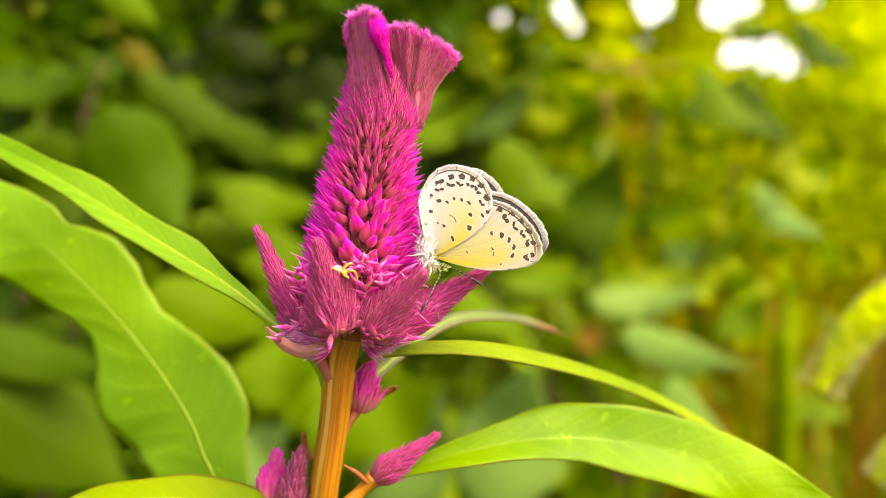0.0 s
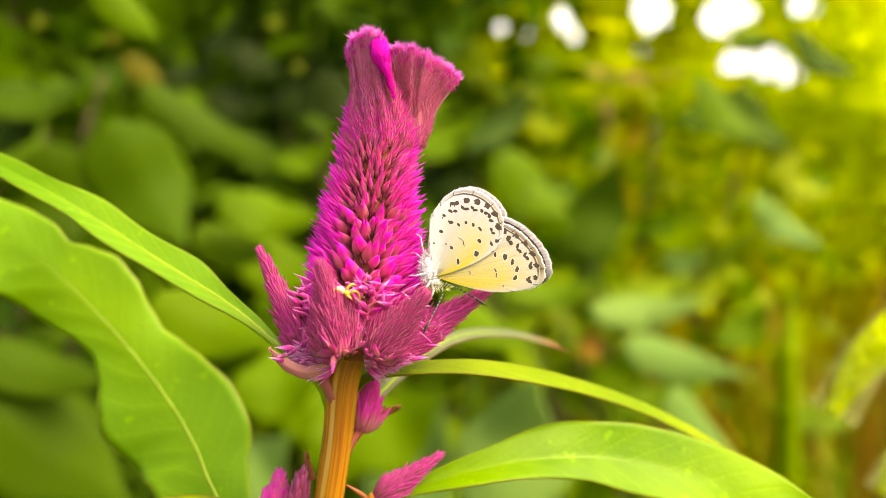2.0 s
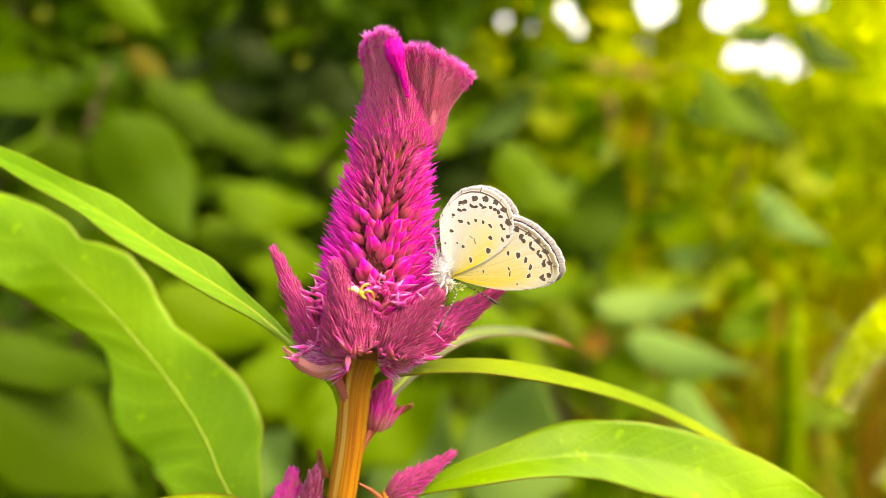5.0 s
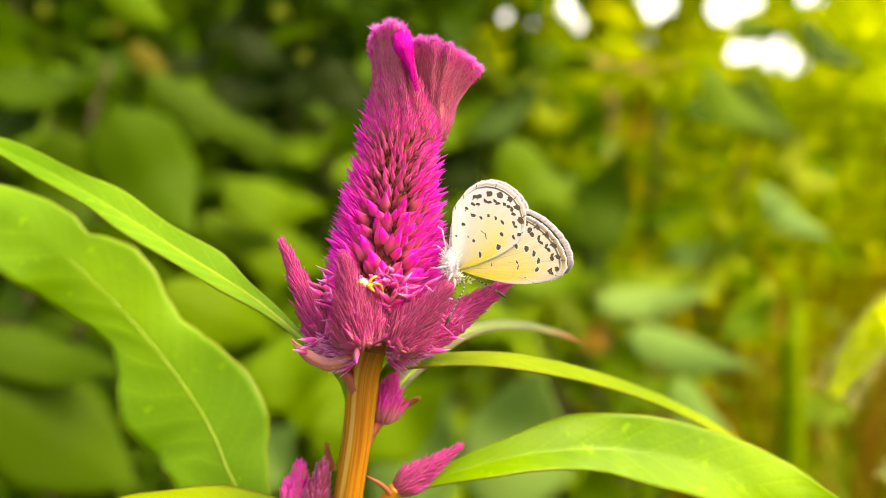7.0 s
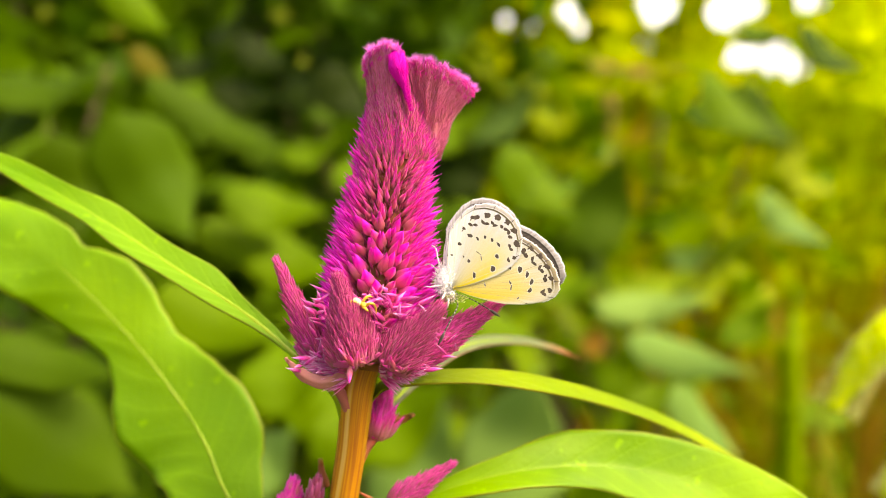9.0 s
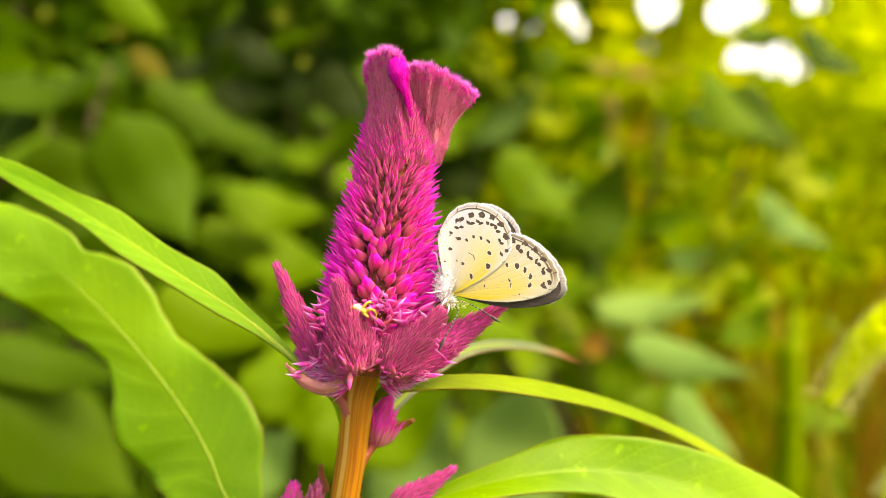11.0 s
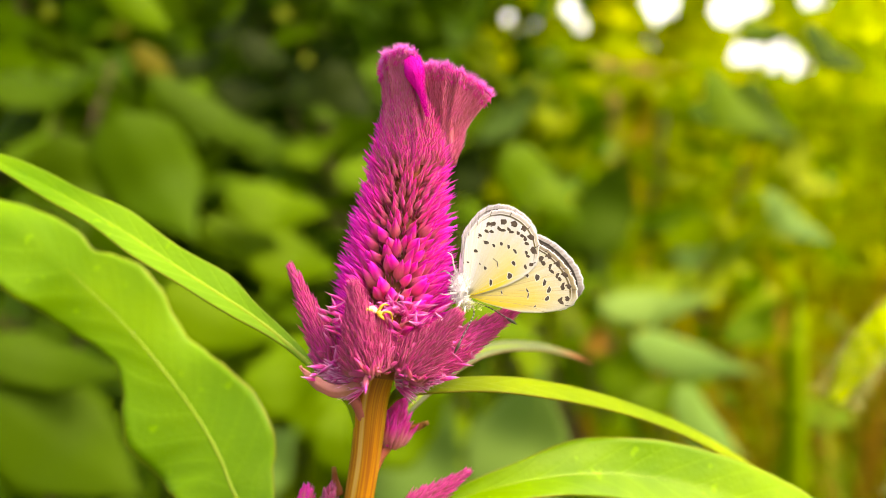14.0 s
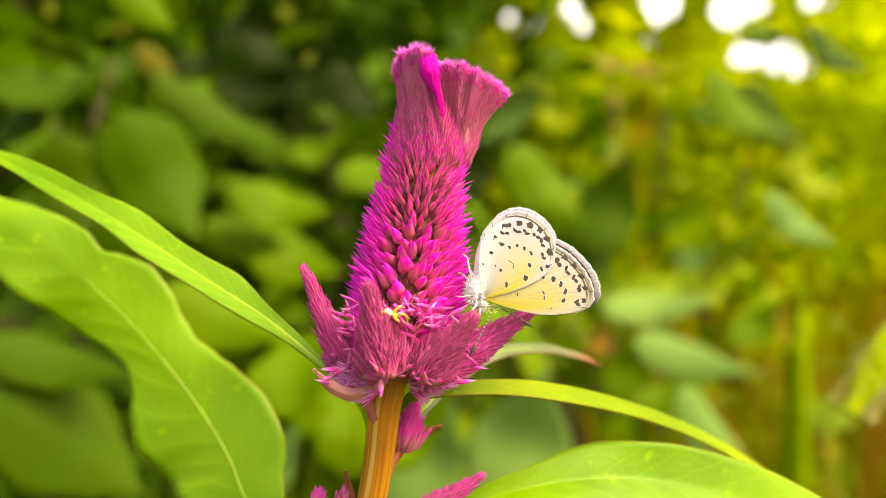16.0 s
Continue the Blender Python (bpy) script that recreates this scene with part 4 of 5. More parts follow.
HIND_MARKS = wing_marks(NEAR_HIND, HIND_OUTER, HIND_INNER, HIND_MID, ((66, 4.98, 0.3, 0.045, 155), (59.5, 4.8, 0.32, 0.05, 110)), 26)
FORE_MARKS = wing_marks(NEAR_FORE, FORE_OUTER, FORE_INNER, FORE_MID, ((8.0, 6.62, 0.24, 0.07, 120), (3.2, 6.68, 0.28, 0.08, 82), (8.6, 3.8, 0.2, 0.06, 100)), 40)

ROOT = Vector((-1.1, 82.0, -0.9))
butterfly = thing("butterfly", W(ROOT), "small pale yellow butterfly with dark spots perched on the flower", "butterfly")
near_hind = build_wing("hindwing", NEAR_HIND, butterfly, False, "pale yellow spotted hindwing underside", HIND_MARKS)
near_fore = build_wing("forewing", NEAR_FORE, butterfly, False, "pale yellow spotted forewing underside", FORE_MARKS)
far_fore = build_wing("forewing", FAR_FORE, butterfly, True, "dark grey-brown forewing upperside with white fringe", ())
far_hind = build_wing("hindwing", FAR_HIND, butterfly, True, "dark grey-brown hindwing upperside with white fringe", ())


def insect_body():
    b = butterfly
    rel = lambda x, y, z: Vector((x, y, z)) * MM

    def blob(name, c, r, mat, label="", tilt=0, seg=14):
        bm = bmesh.new()
        bmesh.ops.create_uvsphere(bm, u_segments=seg, v_segments=10, radius=1)
        for v in bm.verts:
            v.co = Vector((v.co.x * r[0], v.co.y * r[1], v.co.z * r[2])) * (1 + 0.06 * noise.noise(v.co * 3))
        bm.transform(Matrix.Translation(rel(*c)) @ pose(0, 0, 0, 0, tilt, 0) @ Matrix.Scale(MM, 4))
        return local_part(name, bm, mat, b, label)

    def fur(ob_name, c, r, n, length, seed, label, mat=FUR, tilt=0):
        rnd = random.Random(seed)
        bm = bmesh.new()
        for _ in range(n):
            d = Vector((rnd.gauss(0, 1), rnd.gauss(0, 1), rnd.gauss(0, 1))).normalized()
            q = pose(0, 0, 0, 0, tilt, 0) @ Vector((d.x * r[0], d.y * r[1], d.z * r[2]))
            way = (d + Vector((0.3, 0, 0.5)) + Vector((rnd.uniform(-.4, .4), rnd.uniform(-.4, .4), rnd.uniform(-.4, .4)))).normalized()
            p = rel(*c) + q * MM
            tube(bm, [p, p + way * length * rnd.uniform(0.5, 1.1) * MM], [0.065 * MM, 0.015 * MM], 3)
        local_part(ob_name, bm, mat, b, label)

    blob("thorax", (-0.7, 0.3, 1.0), (0.85, 1.0, 1.7), FUR, "white furry thorax", 12)
    fur("fur", (-0.7, 0.3, 1.0), (0.8, 0.95, 1.65), 420, 0.8, 3, "long white hairs", tilt=12)
    blob("abdomen", (-0.15, 0.9, 3.6), (0.75, 0.8, 2.9), FUR, "pale slender abdomen", 5)
    blob("head", (-0.1, 0.2, -0.75), (0.6, 0.7, 0.6), FUR, "white furry head")
    blob("eye", (0.05, -0.35, -0.95), (0.36, 0.26, 0.42), plain("insect_eye", (0.2, 0.19, 0.12), (0.4, 0.38, 0.25), 2500, 0.25), "grey-green eye", 20)
    fur("face_hair", (-0.15, 0.1, -0.8), (0.55, 0.6, 0.55), 150, 0.55, 5, "white face hairs")
    # the yellow green of these hairs is backlight put into their colour
    fur("leg_hair", (0.5, -0.2, -1.2), (1.1, 0.3, 0.25), 60, 0.6, 6, "pale hairs under the body, green backlight painted in", plain("underside_hair_backlit", (0.6, 0.66, 0.2), (0.75, 0.78, 0.4), 1500, 0.7, 0.3))
    # antennae: ringed black and white, dark clubs
    for pts in (((0.5, 0.0, -0.8), (0.75, -0.4, -1.9), (0.2, -0.8, -3.1), (-0.5, -1.1, -4.4), (-1.4, -1.3, -6.2)), ((0.5, 0.4, -0.6), (1.6, 0.5, -1.0), (2.6, 0.6, -1.4), (4.0, 0.4, -2.2), (5.5, 0.2, -3.15))):
        c = spline(pts, 40)
        bm = bmesh.new()
        tube(bm, [rel(*p) for p in c], [0.08 * MM, 0.075 * MM, 0.08 * MM], 6)
        ant = local_part("antenna", bm, HORN, b, "black antenna with white rings")
        bm = bmesh.new()
        for i in range(4, 32, 3):
            tube(bm, [rel(*c[i]), rel(*c[i + 1])], [0.085 * MM, 0.085 * MM], 6)
        local_part("rings", bm, RING_GREY, ant, "white rings")
        bm = bmesh.new()
        tube(bm, [rel(*p) for p in c[32:]], [0.1 * MM, 0.19 * MM, 0.17 * MM, 0.06 * MM], 7)
        local_part("club", bm, HORN, ant)
    # legs and tongue
    for pts in (((-1.0, -0.4, 0.3), (-1.6, -0.8, 0.3), (-2.3, -0.7, 0.15), (-3.0, 0.1, 0.2)), ((-0.6, -0.4, -0.5), (-1.0, -0.9, -1.1), (-1.4, -0.8, -1.6), (-1.9, -0.2, -2.2)),
                ((-1.2, 0.2, 2.2), (-1.5, 0.1, 3.4), (-1.7, 0.3, 4.4), (-2.2, 0.8, 4.8)), ((-1.2, 0.6, 1.5), (-2.0, 0.6, 2.4), (-2.5, 0.8, 2.7), (-3.0, 1.2, 2.5)),
                ((-0.2, -0.2, -0.8), (-0.3, -0.7, -1.7), (-0.5, -0.6, -2.2), (-0.9, 0.0, -2.9))):
        bm = bmesh.new()
        tube(bm, [rel(*p) for p in spline(pts, 14)], [0.14 * MM, 0.11 * MM, 0.08 * MM, 0.05 * MM], 6)
        local_part("leg", bm, WHITE_RING, b, "thin white leg")
    bm = bmesh.new()
    tube(bm, [rel(*p) for p in spline(((-0.4, -0.2, -1.9), (-0.9, -0.3, -2.4), (-1.6, 0.2, -2.9)), 10)], [0.06 * MM, 0.04 * MM], 5)
    local_part("tongue", bm, HORN, b)


insect_body()

# ---- crab spider among the florets ----
YELLOW = plain("spider_yellow", (0.72, 0.5, 0.04), (0.85, 0.66, 0.12), 1500, 0.35, 0.2)
CREAM = plain("spider_cream", (0.75, 0.68, 0.4), (0.85, 0.8, 0.6), 900, 0.4, 0.2)
spider = thing("crab_spider", W((-10.9, 77.2, -2.3)), "tiny yellow crab spider hiding between the florets", "spider")


def build_spider():
    for name, c, r, mat in (("abdomen", (-0.3, 0.3, 0.2), (0.75, 0.7, 0.55), CREAM), ("head", (0.75, 0.0, -0.25), (0.5, 0.5, 0.4), YELLOW)):
        bm = bmesh.new()
        bmesh.ops.create_uvsphere(bm, u_segments=14, v_segments=10, radius=1)
        bm.transform(Matrix.Translation(Vector(c) * MM * 0.8) @ pose(0, 0, 0, 0, 20, 0) @ Matrix.Diagonal((r[0] * MM * 0.8, r[1] * MM * 0.8, r[2] * MM * 0.8, 1)))
        local_part(name, bm, mat, spider)
    for pts in (((0.9, 0, -0.5), (1.4, -0.5, 0.0), (2.0, -0.6, 0.0), (2.3, -0.4, -0.4), (2.4, 0.0, -1.3)), ((0.7, -0.2, -0.5), (1.1, -0.7, -0.7), (1.4, -0.6, -1.0)),
                ((-0.2, -0.3, 0.2), (-0.9, -0.7, 0.3), (-1.5, -0.2, -0.2)), ((0.5, 0.2, 0.1), (1.2, 0.0, 0.9), (1.9, 0.6, 0.8))):
        bm = bmesh.new()
        tube(bm, [Vector(p) * MM * 0.8 for p in spline(pts, 14)], [0.2 * MM * 0.8, 0.19 * MM * 0.8, 0.15 * MM * 0.8, 0.08 * MM * 0.8], 7)
        local_part("leg", bm, YELLOW, spider)


build_spider()


# ---- plants behind, out of focus ----
def far_leaf_material(name, dark, light, through=0.35):
    return plain(name, dark, light, 14, 0.6, through, 0.25, 0.002, True, 0.07)


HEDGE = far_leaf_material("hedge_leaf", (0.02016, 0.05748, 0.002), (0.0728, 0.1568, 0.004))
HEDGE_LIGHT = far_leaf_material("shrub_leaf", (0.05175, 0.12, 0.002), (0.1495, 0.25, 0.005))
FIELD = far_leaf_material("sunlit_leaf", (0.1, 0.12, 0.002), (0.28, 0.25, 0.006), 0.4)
# lit copy of the hedge leaf, the sun put into its colour
HEDGE_SUNNY = far_leaf_material("hedge_leaf_sun_painted", (0.092, 0.18, 0.002), (0.3105, 0.408, 0.005), 0.45)
DRY = far_leaf_material("dry_grass", (0.12, 0.07, 0.006), (0.28, 0.17, 0.012), 0.3)
TWIG = plain("twig", (0.04, 0.025, 0.01), (0.09, 0.06, 0.025), 30, 0.8, 0, 0.5, 0.003)


def leaf_cloud(places, sizes, rnd, slim=0.5, droop=0.35, seg=6, gaps=()):
    """Many folded, pointed leaves as one list of vertices and faces."""
    vs, fs = [], []
    for p, s in zip(places, sizes):
        yaw, tilt, roll = rnd.uniform(0, 6.283), rnd.gauss(-0.35, 0.45), rnd.gauss(0, 0.5)
        m = Matrix.Translation(p) @ Matrix.Rotation(yaw, 4, "Z") @ Matrix.Rotation(tilt, 4, "Y") @ Matrix.Rotation(roll, 4, "X")
        if any(clear_of(m @ Vector((s * u, 0, -droop * s * u * u)), g, s * slim * 0.3) for g in gaps for u in (0, 0.35, 0.7, 1)):
            continue
        o = len(vs)
        for i in range(seg + 1):
            u = i / seg
            w = s * slim * 0.5 * math.sin(math.pi * min(1, u * 0.92 + 0.06)) ** 0.8
            z = -droop * s * u * u
            vs += [m @ Vector((s * u, w, z + w * 0.3)), m @ Vector((s * u, 0, z)), m @ Vector((s * u, -w, z + w * 0.3))]
        for i in range(seg):
            a = o + 3 * i
            fs += [(a, a + 1, a + 4, a + 3), (a + 1, a + 2, a + 5, a + 4)]
    return vs, fs


def mesh_part(name, vs, fs, mat, parent, label="", base=Vector()):
    me = bpy.data.meshes.new(name)
    me.from_pydata([v - base for v in vs], [], fs)
    me.materials.append(mat)
    me.shade_smooth()
    ob = new(name, me)
    ob.parent = parent
    return tagged(ob, label)


def clear_of(p, gap, margin=0.0):
    """Whether p lies in a gap or within a leaf's reach of it: a shaft of light (foot, way, radius per metre)."""
    foot, way, r = gap
    d = p - foot
    along = d.dot(way)
    return (d - way * along).length < r * along + margin


def shaft(target, r):
    foot = Vector((0, 0, EYE_Z))
    return foot, (W(target) - foot).normalized(), r


SHAFTS = [shaft((1045.7, 3600.0, 1205.7), 0.019), shaft((1340.9, 3600.0, 1150.5), 0.013), shaft((1440.2, 3600.0, 1194.7), 0.015), shaft((1407.1, 3600.0, 940.8), 0.009), shaft((1575.0, 3600.0, 965.0), 0.0155), shaft((1700.0, 3600.0, 890.0), 0.009), shaft((1768.6, 3600.0, 1233.3), 0.01),
          shaft((596.0, 3600.0, 1175.0), 0.006), shaft((640.0, 3600.0, 1075.0), 0.0048), shaft((281.4, 3600.0, 1120.0), 0.0042), shaft((1000.0, 3600.0, 1010.0), 0.002), shaft((1030.0, 3600.0, 815.0), 0.002), shaft((775.0, 3600.0, 500.0), 0.001), shaft((416.6, 3600.0, 1092.6), 0.001)]


def shrub(place, spread, low, high, n, size, mat, seed, label, name="shrub", gaps=(), slim=0.5, stems=6):
    """Woody stems from the ground and a crown of leaves, with gaps (centre, radius) where light comes through."""
    rnd = random.Random(seed)
    base = Vector((place[0], place[1], 0))
    ob = thing(name, base, label, "shrub" if name == "shrub" else "tree", "plants behind the flower")
    pts, sizes = [], []
    while len(pts) < n:
        d = Vector((rnd.uniform(-1, 1), rnd.uniform(-1, 1), rnd.uniform(-1, 1)))
        if d.length > 1 or d.length < 0.25:
            continue
        p = base + Vector((d.x * spread[0], d.y * spread[1], (low + high) / 2 + d.z * (high - low) / 2))
        if noise.noise(p * (0.9 / size / 4)) < -0.22 or any(clear_of(p, g) for g in gaps):
            continue
        pts.append(p)
        sizes.append(size * rnd.uniform(0.55, 1.25))
    vs, fs = leaf_cloud(pts, sizes, rnd, slim, gaps=gaps)
    mesh_part("crown", vs, fs, mat, ob, base=base)
    for k in range(stems):
        a = rnd.uniform(0, 6.28)
        r = rnd.uniform(0.2, 0.7)
        top = Vector((math.cos(a) * spread[0] * r, math.sin(a) * spread[1] * r, high * rnd.uniform(0.7, 0.95)))
        c = spline([Vector((math.cos(a) * 0.04, math.sin(a) * 0.04, -0.02)), top * 0.4 + Vector((rnd.uniform(-.05, .05), rnd.uniform(-.05, .05), 0.02)), top], 10)
        bm = bmesh.new()
        tube(bm, c, [0.012 * high, 0.008 * high, 0.003 * high], 6)
        local_part("limb", bm, TWIG, ob)
    return ob


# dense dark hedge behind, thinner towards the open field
# the next three leaf colours are raised to stand in for strong sunlight
TREE_SUN = far_leaf_material("tree_leaf_sun_painted", (0.28, 0.37, 0.001), (0.6, 0.68, 0.002), 0.55)
SUNLIT = far_leaf_material("bush_leaf_sun_painted", (0.5, 0.56, 0.001), (0.8, 0.82, 0.002), 0.6)
SUN_GOLD = far_leaf_material("golden_leaf_sun_painted", (0.6232, 0.7252, 0.002), (0.738, 0.8428, 0.003), 0.6)
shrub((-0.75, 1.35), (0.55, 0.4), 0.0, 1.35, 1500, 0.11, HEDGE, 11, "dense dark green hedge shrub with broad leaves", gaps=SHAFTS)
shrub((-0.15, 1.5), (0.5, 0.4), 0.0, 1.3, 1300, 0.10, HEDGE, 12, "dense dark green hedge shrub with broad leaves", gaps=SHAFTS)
shrub((0.42, 1.7), (0.45, 0.4), 0.0, 1.0, 800, 0.09, HEDGE_SUNNY, 13, "green hedge shrub with broad leaves, sunlight painted in", gaps=SHAFTS)
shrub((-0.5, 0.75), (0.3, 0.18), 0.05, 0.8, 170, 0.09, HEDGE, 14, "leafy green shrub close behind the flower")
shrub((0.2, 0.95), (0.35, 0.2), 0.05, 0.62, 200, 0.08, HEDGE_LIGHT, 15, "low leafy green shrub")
young_tree = shrub((1.3, 3.6), (1.3, 0.6), 0.0, 2.6, 3000, 0.16, TREE_SUN, 16, "young tree crown against the sky, sunlight painted into its yellow green", "tree", gaps=SHAFTS)
BARK = plain("branch_bark", (0.17, 0.09, 0.015), (0.25, 0.14, 0.03), 30, 0.8, 0, 0.5, 0.003)
for pts in (((439.1, 3000.0, 719.7), (634.6, 3000.0, 742.6), (795.5, 3000.0, 724.3), (979.5, 3000.0, 765.6)), ((634.6, 3000.0, 140.3), (676.0, 3000.0, 439.1), (639.2, 3000.0, 742.6))):
    bm = bmesh.new()
    tube(bm, spline([W(p) - young_tree.location for p in pts], 16), [0.03, 0.026, 0.02], 7)
    local_part("limb", bm, BARK, young_tree, "bare brown branch")
shrub((1.75, 2.4), (0.6, 0.5), 0.0, 1.4, 1300, 0.12, SUNLIT, 17, "yellow green bush with sunlight painted in", gaps=SHAFTS)
shrub((1.2, 1.95), (0.38, 0.2), 0.28, 1.75, 3000, 0.07, SUN_GOLD, 19, "slender bush with sunlight painted in as golden yellow", gaps=SHAFTS)
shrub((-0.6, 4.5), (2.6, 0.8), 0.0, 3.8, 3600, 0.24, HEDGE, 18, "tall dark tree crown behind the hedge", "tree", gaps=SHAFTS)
shrub((3.4, 5.0), (1.6, 0.8), 0.0, 3.6, 2200, 0.22, TREE_SUN, 20, "tree crown behind the field, sunlight painted into its yellow green", "tree", gaps=SHAFTS)


def far_woods(x0, x1, n, top, mat, seed, label):
    """The wood's edge that closes the view behind the trees."""
    rnd = random.Random(seed)
    pts, sizes = [], []
    while len(pts) < n:
        x = rnd.uniform(x0, x1)
        y = rnd.uniform(7.0, 9.5) - 0.03 * x * x
        p = Vector((x, y, top * rnd.random() ** 0.9 + 0.35 * noise.noise((x, y, 3))))
        pts.append(p)
        sizes.append(rnd.uniform(0.3, 0.7))
    vs, fs = leaf_cloud(pts, sizes, rnd, 0.6, gaps=SHAFTS)
    ob = mesh_part("far_woods", vs, fs, mat, None, label)
    tagged(ob, category="woods", kind="stuff")


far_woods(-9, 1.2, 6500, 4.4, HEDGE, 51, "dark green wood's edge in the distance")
far_woods(0.8, 9, 6000, 3.7, TREE_SUN, 52, "yellow green wood's edge in the distance, sunlight painted in")


def sky_backdrop():
    """A bank of bright haze low in the sky, far beyond the trees."""
    m, n, l, b = material("bright_haze")
    em = n.new("ShaderNodeEmission")
    t = noise_tex(n, l, 0.012, 4)
    r = ramp(n, [(0.3, (0.82, 0.9, 1.0)), (0.7, (1.0, 1.0, 1.0))])
    l.new(t.outputs["Fac"], r.inputs[0])
    l.new(r.outputs[0], em.inputs["Color"])
    em.inputs["Strength"].default_value = 2.4
    l.new(em.outputs[0], n["Material Output"].inputs["Surface"])
    bm = bmesh.new()
    rows = []
    for z in (0, 60, 120, 180):
        rows.append([bm.verts.new((400 * math.sin(radians(a)), 400 * math.cos(radians(a)), z)) for a in range(-60, 76, 5)])
    for a, b2 in zip(rows, rows[1:]):
        for i in range(len(a) - 1):
            bm.faces.new((a[i], a[i + 1], b2[i + 1], b2[i]))
    ob = part("backdrop", bm, m, None, "bright white hazy sky beyond the trees")
    tagged(ob, category="sky", kind="structure")


sky_backdrop()


def single_leaf(name, place, length, width, turn, face, mat, label):
    """One broad leaf on a twig of its shrub: turn in the upright plane, face: how far it tips back (degrees)."""
    bm = bmesh.new()
    n, m = 14, 4
    rows = []
    for i in range(n + 1):
        u = i / n
        w = width * 0.5 * max(0.01, math.sin(math.pi * min(1, u ** 0.7)) ** (0.75 + 0.65 * u) * (1.1 - 0.1 * u)) * (1 + 0.05 * math.sin(u * 17 + length * 300))
        rows.append([bm.verts.new((length * (u - 0.5), -0.10 * length * (u - 0.5) ** 2 * 4 + 0.22 * abs(k / m) * w - 0.1 * w * math.sin(u * 9), w * k / m)) for k in range(-m, m + 1)])
    for i in range(n):
        for k in range(2 * m):
            bm.faces.new((rows[i][k], rows[i][k + 1], rows[i + 1][k + 1], rows[i + 1][k]))
    bm.normal_update()
    bmesh.ops.solidify(bm, geom=bm.faces[:], thickness=0.0006)
    bm.transform(Matrix.Translation(place) @ Matrix.Rotation(radians(-turn), 4, "Y") @ Matrix.Rotation(radians(-face), 4, "X"))
    return bm


spray = thing("leafy_spray", (-0.1, 0.6, 0.0), "broad green leaves on weed stems behind the flower", "weed", "plants behind the flower")
# tone k is nearly black: its leaves paint shade into the hedge's gaps
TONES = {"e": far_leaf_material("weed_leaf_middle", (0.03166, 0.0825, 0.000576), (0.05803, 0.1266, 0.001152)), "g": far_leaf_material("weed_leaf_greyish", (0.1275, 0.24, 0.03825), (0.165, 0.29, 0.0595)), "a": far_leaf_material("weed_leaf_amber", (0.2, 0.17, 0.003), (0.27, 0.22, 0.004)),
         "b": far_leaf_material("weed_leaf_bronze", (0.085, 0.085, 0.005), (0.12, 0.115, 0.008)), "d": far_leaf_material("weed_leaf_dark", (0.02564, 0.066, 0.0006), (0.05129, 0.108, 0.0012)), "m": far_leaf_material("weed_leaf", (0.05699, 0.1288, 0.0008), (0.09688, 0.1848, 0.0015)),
         "G": SUN_GOLD, "k": far_leaf_material("weed_leaf_painted_shade", (0.0078, 0.0198, 0.00028), (0.0156, 0.0324, 0.00042)), "v": far_leaf_material("weed_leaf_glint", (0.085, 0.13, 0.004), (0.12, 0.16, 0.006)), "p": far_leaf_material("weed_leaf_pale", (0.1015, 0.21, 0.0336), (0.1451, 0.27, 0.0576)), "o": far_leaf_material("weed_leaf_dry", (0.2, 0.115, 0.012), (0.25, 0.145, 0.016)), "y": far_leaf_material("weed_leaf_yellow", (0.16, 0.25, 0.004), (0.25, 0.32, 0.006))}
